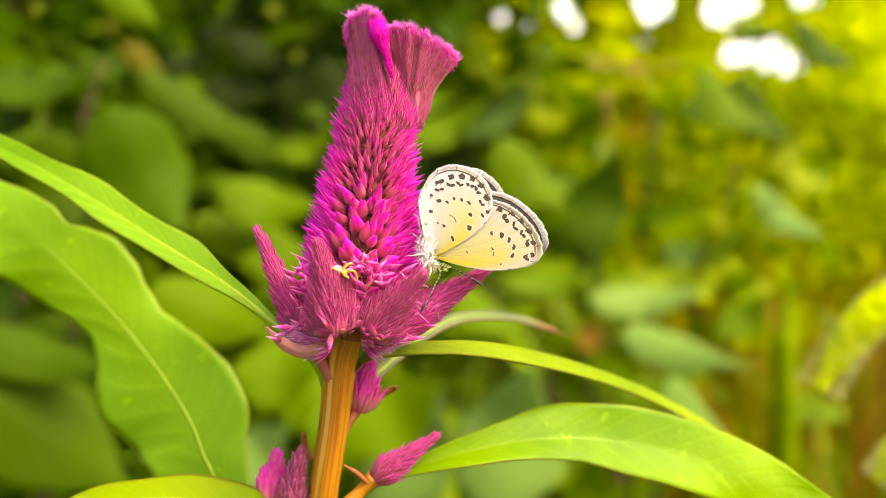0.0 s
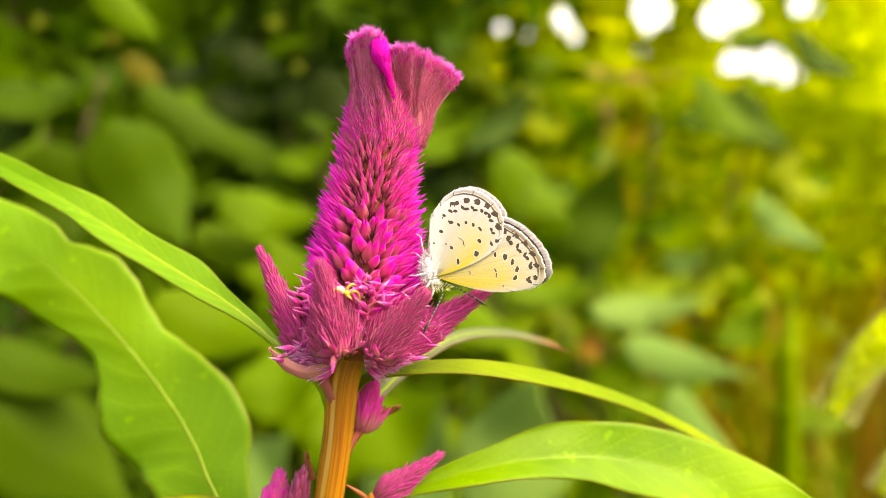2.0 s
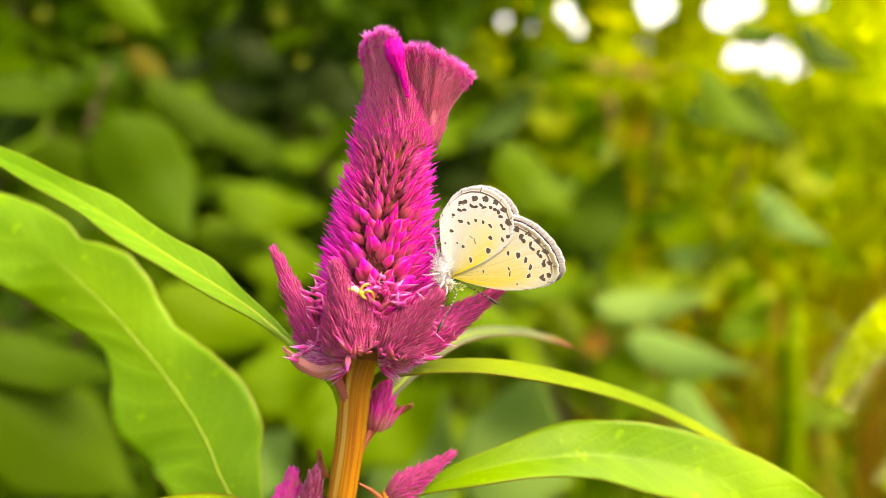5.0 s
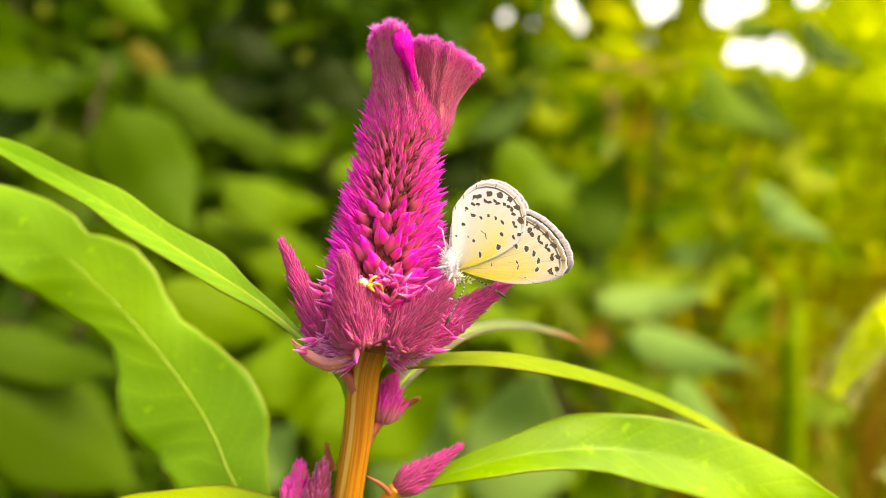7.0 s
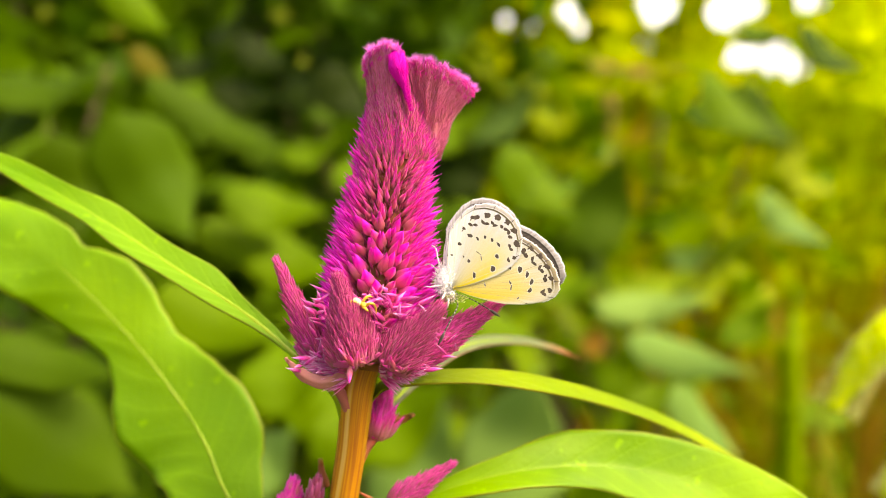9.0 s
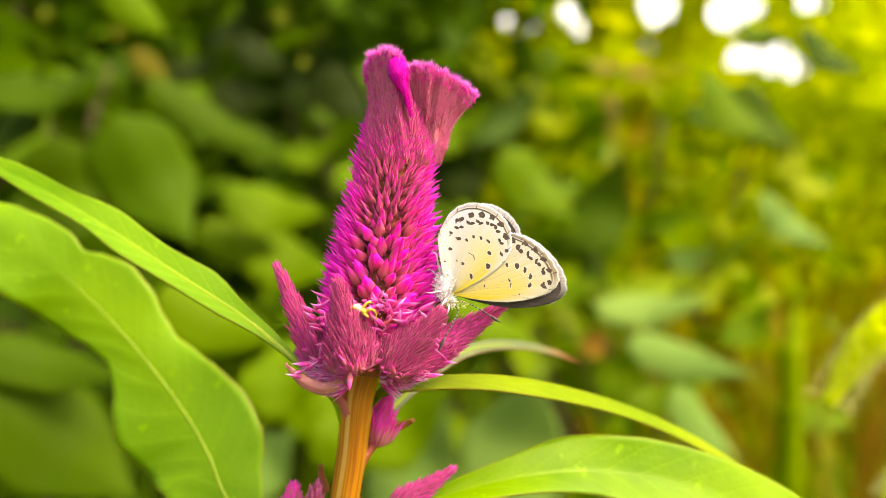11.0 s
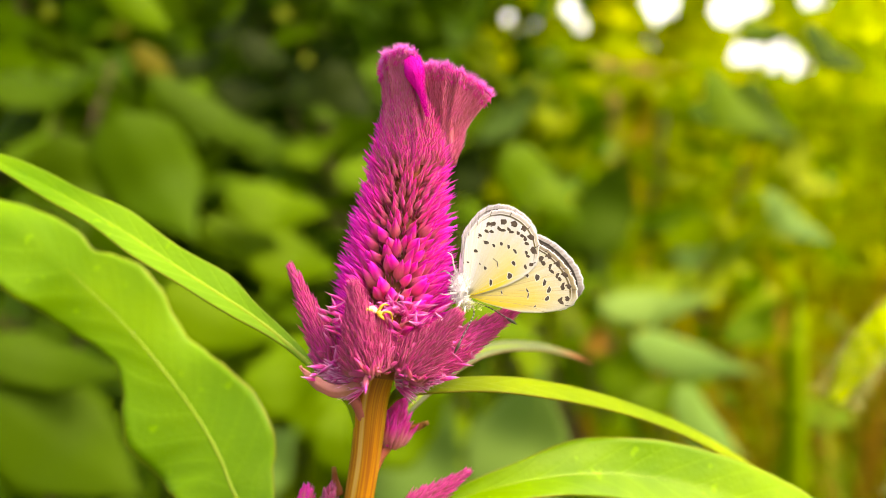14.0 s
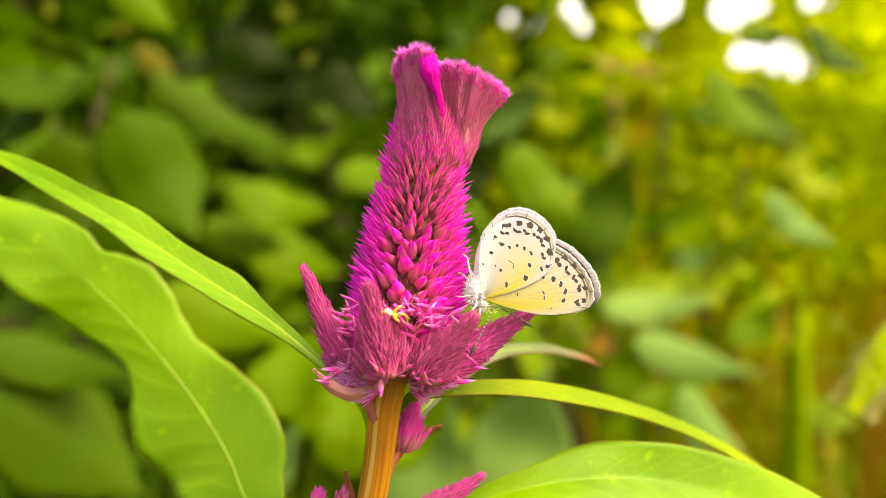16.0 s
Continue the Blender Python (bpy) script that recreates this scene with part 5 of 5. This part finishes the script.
# place (mm), length and width (m), turn, tip, tone
for place, length, width, turn, face, tone in (
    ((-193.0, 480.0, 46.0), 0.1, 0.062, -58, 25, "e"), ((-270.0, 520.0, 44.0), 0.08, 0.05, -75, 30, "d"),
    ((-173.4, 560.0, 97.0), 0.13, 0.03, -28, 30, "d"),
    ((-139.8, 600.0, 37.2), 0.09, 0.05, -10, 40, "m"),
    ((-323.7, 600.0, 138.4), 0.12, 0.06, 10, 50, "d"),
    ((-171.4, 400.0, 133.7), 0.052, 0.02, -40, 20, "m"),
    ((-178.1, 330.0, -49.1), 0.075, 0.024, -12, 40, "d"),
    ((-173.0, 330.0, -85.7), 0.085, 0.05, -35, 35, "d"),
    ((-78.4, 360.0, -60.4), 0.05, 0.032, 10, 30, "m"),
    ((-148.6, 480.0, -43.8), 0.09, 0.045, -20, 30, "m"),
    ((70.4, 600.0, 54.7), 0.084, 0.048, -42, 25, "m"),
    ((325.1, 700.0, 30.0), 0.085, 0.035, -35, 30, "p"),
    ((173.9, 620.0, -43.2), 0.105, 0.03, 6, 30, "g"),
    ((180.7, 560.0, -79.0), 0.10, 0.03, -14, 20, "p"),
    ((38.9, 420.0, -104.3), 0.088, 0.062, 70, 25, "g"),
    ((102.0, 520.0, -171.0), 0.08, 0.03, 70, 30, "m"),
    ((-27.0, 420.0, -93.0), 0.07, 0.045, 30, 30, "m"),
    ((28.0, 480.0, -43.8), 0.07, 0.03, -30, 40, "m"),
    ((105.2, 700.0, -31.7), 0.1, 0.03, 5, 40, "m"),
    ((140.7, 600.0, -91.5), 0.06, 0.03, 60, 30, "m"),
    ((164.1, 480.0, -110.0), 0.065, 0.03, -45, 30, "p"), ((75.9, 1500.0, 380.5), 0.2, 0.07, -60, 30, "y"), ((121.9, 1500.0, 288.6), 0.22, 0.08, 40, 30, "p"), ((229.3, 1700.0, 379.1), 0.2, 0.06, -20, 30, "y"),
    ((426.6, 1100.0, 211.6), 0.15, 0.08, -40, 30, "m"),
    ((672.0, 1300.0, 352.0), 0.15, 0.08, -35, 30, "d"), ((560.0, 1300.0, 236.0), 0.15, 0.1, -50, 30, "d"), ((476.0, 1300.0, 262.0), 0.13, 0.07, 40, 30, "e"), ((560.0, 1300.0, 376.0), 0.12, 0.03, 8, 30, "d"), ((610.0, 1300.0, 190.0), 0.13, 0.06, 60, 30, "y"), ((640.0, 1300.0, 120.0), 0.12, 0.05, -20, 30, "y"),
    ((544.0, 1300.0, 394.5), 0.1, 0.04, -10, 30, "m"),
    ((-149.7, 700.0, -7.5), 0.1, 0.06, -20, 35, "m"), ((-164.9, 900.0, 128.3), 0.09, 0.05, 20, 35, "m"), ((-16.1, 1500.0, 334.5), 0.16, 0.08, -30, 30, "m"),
    # the tiny v leaves stand in for blurred glints of light
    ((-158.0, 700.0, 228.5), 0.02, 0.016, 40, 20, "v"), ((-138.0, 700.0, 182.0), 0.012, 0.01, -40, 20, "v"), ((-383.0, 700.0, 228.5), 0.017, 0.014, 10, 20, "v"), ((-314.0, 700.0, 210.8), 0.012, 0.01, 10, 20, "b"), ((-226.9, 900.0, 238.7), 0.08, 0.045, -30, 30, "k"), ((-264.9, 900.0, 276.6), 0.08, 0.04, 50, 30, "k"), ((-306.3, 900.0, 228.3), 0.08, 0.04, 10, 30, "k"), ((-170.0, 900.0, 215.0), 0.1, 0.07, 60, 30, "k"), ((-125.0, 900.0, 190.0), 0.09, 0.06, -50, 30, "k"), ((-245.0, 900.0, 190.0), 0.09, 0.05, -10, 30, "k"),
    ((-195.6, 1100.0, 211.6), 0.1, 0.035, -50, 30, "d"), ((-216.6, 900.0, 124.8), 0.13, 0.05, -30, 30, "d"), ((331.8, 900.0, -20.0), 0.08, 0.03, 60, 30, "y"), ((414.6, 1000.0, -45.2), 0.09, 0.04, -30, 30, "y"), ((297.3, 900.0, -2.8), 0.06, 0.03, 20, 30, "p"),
    # the smallest y and p leaves here stand in for discs of light
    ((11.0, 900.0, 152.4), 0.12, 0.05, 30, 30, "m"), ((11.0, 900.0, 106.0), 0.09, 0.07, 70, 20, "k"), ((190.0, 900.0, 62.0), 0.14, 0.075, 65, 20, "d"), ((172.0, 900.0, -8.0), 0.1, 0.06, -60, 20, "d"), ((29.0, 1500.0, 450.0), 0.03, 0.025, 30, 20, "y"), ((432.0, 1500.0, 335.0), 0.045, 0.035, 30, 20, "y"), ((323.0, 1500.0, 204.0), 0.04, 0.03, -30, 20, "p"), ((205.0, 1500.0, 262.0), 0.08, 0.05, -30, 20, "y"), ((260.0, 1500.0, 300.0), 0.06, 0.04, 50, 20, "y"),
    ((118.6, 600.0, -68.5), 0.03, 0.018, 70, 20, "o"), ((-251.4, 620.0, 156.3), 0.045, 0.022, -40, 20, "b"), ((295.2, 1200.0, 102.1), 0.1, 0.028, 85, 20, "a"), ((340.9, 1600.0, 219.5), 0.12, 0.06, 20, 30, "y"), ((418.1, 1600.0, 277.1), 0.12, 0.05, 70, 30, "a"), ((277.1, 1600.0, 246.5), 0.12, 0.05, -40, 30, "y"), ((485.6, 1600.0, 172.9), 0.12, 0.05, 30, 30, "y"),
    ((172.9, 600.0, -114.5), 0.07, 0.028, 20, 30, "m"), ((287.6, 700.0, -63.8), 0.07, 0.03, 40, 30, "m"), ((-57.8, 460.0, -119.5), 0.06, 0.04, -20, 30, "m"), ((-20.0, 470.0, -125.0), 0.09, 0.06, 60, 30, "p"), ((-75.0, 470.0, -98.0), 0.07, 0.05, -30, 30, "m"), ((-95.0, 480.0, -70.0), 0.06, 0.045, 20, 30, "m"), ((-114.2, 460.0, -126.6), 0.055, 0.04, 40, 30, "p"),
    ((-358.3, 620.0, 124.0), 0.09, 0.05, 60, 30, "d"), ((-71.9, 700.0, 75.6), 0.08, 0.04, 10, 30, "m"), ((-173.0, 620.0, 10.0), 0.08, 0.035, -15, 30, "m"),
):
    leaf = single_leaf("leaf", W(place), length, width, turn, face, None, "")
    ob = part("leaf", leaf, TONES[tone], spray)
for pts in (((-196.4, 480.0, -168.9), (-200.3, 485.0, -21.9), (-203.9, 482.0, 70.6)), ((12.0, 470.0, -177.6), (18.0, 470.0, -84.4), (64.8, 560.0, 60.5)), ((154.5, 600.0, -247.9), (163.1, 615.0, -74.9), (223.7, 640.0, -19.1), (330.5, 700.0, 59.5))):
    bm = bmesh.new()
    p = [W(v) for v in pts]
    p = [Vector((p[0].x, p[0].y, 0))] + p
    tube(bm, spline(p, 24), [0.004, 0.0035, 0.0025, 0.001], 7)
    part("weed_stem", bm, TONES["d"], spray)

# thick green stalk
stalk_green = thing("weed_stalk", W((259.2, 560.0, -111.2)) * 1.0, "upright smooth green weed stalk", "weed")
stalk_green.location.z = 0
bm = bmesh.new()
GREEN_STALK = plain("stalk_green", (0.092, 0.17, 0.001), (0.14, 0.215, 0.002), 25, 0.7, 0.2, 0.3, 0.001, gloss=0.05)
p0 = W((259.2, 560.0, -111.2))
tube(bm, spline([Vector((p0.x, p0.y, 0)), p0, W((263.3, 565.0, -64.5)), W((270.1, 575.0, -37.0))], 20), [0.010, 0.009, 0.0075, 0.002], 10, 0.03)
part("stalk", bm, GREEN_STALK, stalk_green)
for z in (0.30, 0.40):
    bm = bmesh.new()
    c = Vector((p0.x, p0.y, z))
    tube(bm, [c, c + Vector((0, 0, 0.004)), c + Vector((0, 0, 0.008))], [0.0092, 0.0098, 0.0092], 12)
    part("node", bm, GREEN_STALK, stalk_green)


# ---- foxtail grass: bristly nodding heads ----
GRASS_HEAD = plain("foxtail_head", (0.58, 0.72, 0.003), (0.7, 0.84, 0.008), 250, 0.7, 0.5, 0.5, 0.0005, gloss=0.1)
BRISTLE = plain("foxtail_bristle", (0.56, 0.62, 0.16), (0.7, 0.74, 0.32), 400, 0.5, 0.4)


def foxtail(pts, radius, seed, label):
    """pts: the head's curve (mm) from foot to tip; a thin culm runs down to the ground."""
    rnd = random.Random(seed)
    foot = W(pts[0])
    base = Vector((foot.x + 0.03, foot.y + 0.05, 0))
    ob = thing("foxtail_grass", base, label, "grass", "foxtail heads")
    bm = bmesh.new()
    culm = spline([base, base + Vector((0, 0, foot.z * 0.6)), foot + Vector((0.012, 0.01, 0.012)), foot], 24)
    tube(bm, [v - base for v in culm], [0.0014, 0.0012, 0.0008], 6)
    local_part("culm", bm, GREEN_STALK, ob)
    c = [W(p) - base for p in spline(pts, 40)]
    bm = bmesh.new()
    for k in range(800):
        u = rnd.random()
        i = min(38, int(u * 39))
        p, t = c[i], (c[i + 1] - c[i]).normalized()
        d = Vector((rnd.gauss(0, 1), rnd.gauss(0, 1), rnd.gauss(0, 1)))
        d = (d - t * d.dot(t)).normalized()
        r = radius * MM * math.sin(math.pi * min(1, u ** 0.7 * 0.9 + 0.09)) ** 0.6
        floret_mesh(bm, Matrix.Translation(p + d * r * 0.55) @ axis_frame(d * 0.5 + t), r * 0.55, r * 0.3, 0, 5, 3)
    tube(bm, c, [radius * 0.4 * MM, radius * 0.65 * MM, radius * 0.3 * MM], 8)
    head = local_part("seed_head", bm, GRASS_HEAD, ob, "yellow green seed head")
    bm = bmesh.new()
    for k in range(1500):
        u = rnd.random()
        i = min(38, int(u * 39))
        p, t = c[i], (c[i + 1] - c[i]).normalized()
        d = Vector((rnd.gauss(0, 1), rnd.gauss(0, 1), rnd.gauss(0, 1)))
        d = (d - t * d.dot(t)).normalized()
        w = (d + t * rnd.uniform(0.3, 1.0)).normalized()
        tube(bm, [p + d * radius * 0.6 * MM, p + d * radius * 0.6 * MM + w * rnd.uniform(0.2, 0.55) * radius * MM], [0.03 * MM, 0.01 * MM], 3, capped=False)
    local_part("bristles", bm, BRISTLE, head, "fine pale bristles")
    return ob


fox_near = foxtail(((103.2, 160.0, -7.2), (95.3, 160.0, -12.8), (87.9, 160.0, -20.1), (81.4, 160.0, -30.5)), 5.7, 21, "nodding yellow green foxtail grass head")
fox_low = foxtail(((111.5, 170.0, -42.9), (105.0, 170.0, -46.1), (99.8, 170.0, -53.3)), 4.2, 22, "low yellow green foxtail grass head")


# ---- weedy grass of the field ----
def grass(name, n, box, height, mat, seed, label, lean=0.35):
    rnd = random.Random(seed)
    vs, fs = [], []
    for _ in range(n):
        x, y = rnd.uniform(box[0], box[1]), rnd.uniform(box[2], box[3])
        ragged = 0.35 * noise.noise((x * 1.3, y * 1.3, seed)) + 0.2 * rnd.random()
        x, y = x + ragged * (1 if x > (box[0] + box[1]) / 2 else -1), y + max(0.0, ragged)
        h = height * rnd.uniform(0.5, 1.15)
        a = rnd.uniform(0, 6.28)
        d = Vector((math.cos(a), math.sin(a), 0))
        s = Vector((-d.y, d.x, 0)) * h * 0.018
        o = len(vs)
        for i in range(6):
            u = i / 5
            p = Vector((x, y, 0)) + d * (lean * h * u * u) + Vector((0, 0, h * (u - 0.12 * u * u)))
            vs += [p - s * (1 - u * 0.9), p + s * (1 - u * 0.9)]
        for i in range(5):
            b = o + 2 * i
            fs.append((b, b + 1, b + 3, b + 2))
    ob = mesh_part(name, vs, fs, mat, None, label)
    return tagged(ob, category="grass", kind="stuff")


grass("field_grass", 2600, (0.35, 3.2, 0.9, 4.5), 0.56, FIELD, 31, "tall sunlit yellow green field grass")
grass("dry_grass", 900, (0.3, 2.2, 0.8, 3.0), 0.5, DRY, 32, "dry straw coloured grass among the weeds")
grass("meadow_grass", 30000, (-5, 5, -5, 6), 0.22, HEDGE_LIGHT, 34, "short green meadow grass")
grass("weed_grass", 1500, (-1.6, 0.5, 0.5, 2.2), 0.4, HEDGE_LIGHT, 33, "green weed grass under the hedge")


# ---- what moves: the wings rub past each other, the foxtail sways ----
# seconds; turn of near hindwing, near forewing, far hindwing, far forewing (degrees, anticlockwise)
WINGS = (
    (0.0, 0, 0, -12, 5), (0.38, 1, 3.5, -10, 1.5), (0.5, 2, 7.5, -10, 1.5), (1.0, 0.5, 1.7, -11, 1.2), (1.5, -4.5, -0.3, -11, 1), (2.0, -9.5, -2, -12, 0), (2.5, -12.5, -2, -5, 11), (3.0, -11.5, -1.5, -7, 4), (3.5, -9, -2, -12, 0),
    (4.0, -0.6, 6.7, -10, -0.5), (4.2, 0.3, 9, -10, -0.5), (4.6, -2, 2, -10, 1), (5.3, -8, -1, -10, 1), (5.9, -12.5, -2, -5, 10), (6.5, -13, -2, -9, 3), (7.0, -10, -1, -12, 1), (7.3, -5, 1, -11, 1.5), (7.5, -1.6, 6.4, -10, 2), (7.68, -0.5, 8.5, -10, 0.5), (7.88, -1.5, 6.5, -10, 0.5), (8.0, -2.6, 2.9, -11, 1.5), (8.5, -6, 0, -12, 1.2),
    (8.85, -10.5, -1.5, -12, 1.5), (9.0, -13.5, -2.2, -10.5, 4.5), (9.2, -15.5, -2.5, -9, 9), (9.4, -15, -2.5, -9, 8), (10.2, -10, -1.5, -11, 2), (10.9, -1, 6, -10, 0.5), (11.5, -3.6, 2.2, -11, 1.5), (12.0, -9, -2, -13, 0), (12.5, -14.8, -2.5, -13, 0), (13.0, -16.2, -3, -8, 11), (13.5, -14.6, -3, -9, 6),
    (14.0, -13, -2.5, -10, 2), (14.5, -8.6, -0.3, -13, 1), (15.0, -0.8, 10.4, -11, -2.5), (15.2, -2.5, 3.5, -12, 0), (15.5, -5.8, 0.3, -13, 1), (16.0, -12.7, -2, -13, 0),
)
# seconds; sway of the foxtail (mm to the right, up)
SWAY = (
    (0, 0.0, 0.0),
    (0.5, -0.1, -0.4),
    (1, 0.1, -1.3),
    (1.5, 1.1, -1.9),
    (2, 2.1, -2.5),
    (2.5, 2.5, -2.9),
    (3, 2.3, -2.3),
    (3.5, 0.5, -0.7),
    (4, -0.6, 0.3),
    (6.5, 0.8, -1.3),
    (7, -0.2, -0.3),
    (7.5, -1.0, 0.9),
    (8, -0.6, 0.9),
    (8.5, 0.1, -0.1),
    (9, 1.1, -0.5),
    (11.5, -0.4, 1.9),
    (12, 0.2, 0.2),
    (12.5, 1.1, -1.1),
    (13, 0.7, -0.5),
    (13.5, -0.3, 1.2),
    (14, -1.2, 2.2),
    (14.5, -1.6, 1.3),
    (15, -0.8, 0.4),
    (15.5, 0.5, 0.7),
    (16, 0.1, 0.6),
)


def motions():
    for wing, col, y in ((near_hind, 1, -0.42), (near_fore, 2, -0.25), (far_fore, 4, 0.35), (far_hind, 3, 0.7)):
        walk(wing, [(row[0], pose(0, y * MM, 0, 0, -row[col], 0)) for row in WINGS])
    at = fox_near.location.copy()
    walk(fox_near, [(t, pose(at.x + x * MM, at.y, at.z + z * MM)) for t, x, z in SWAY])


motions()
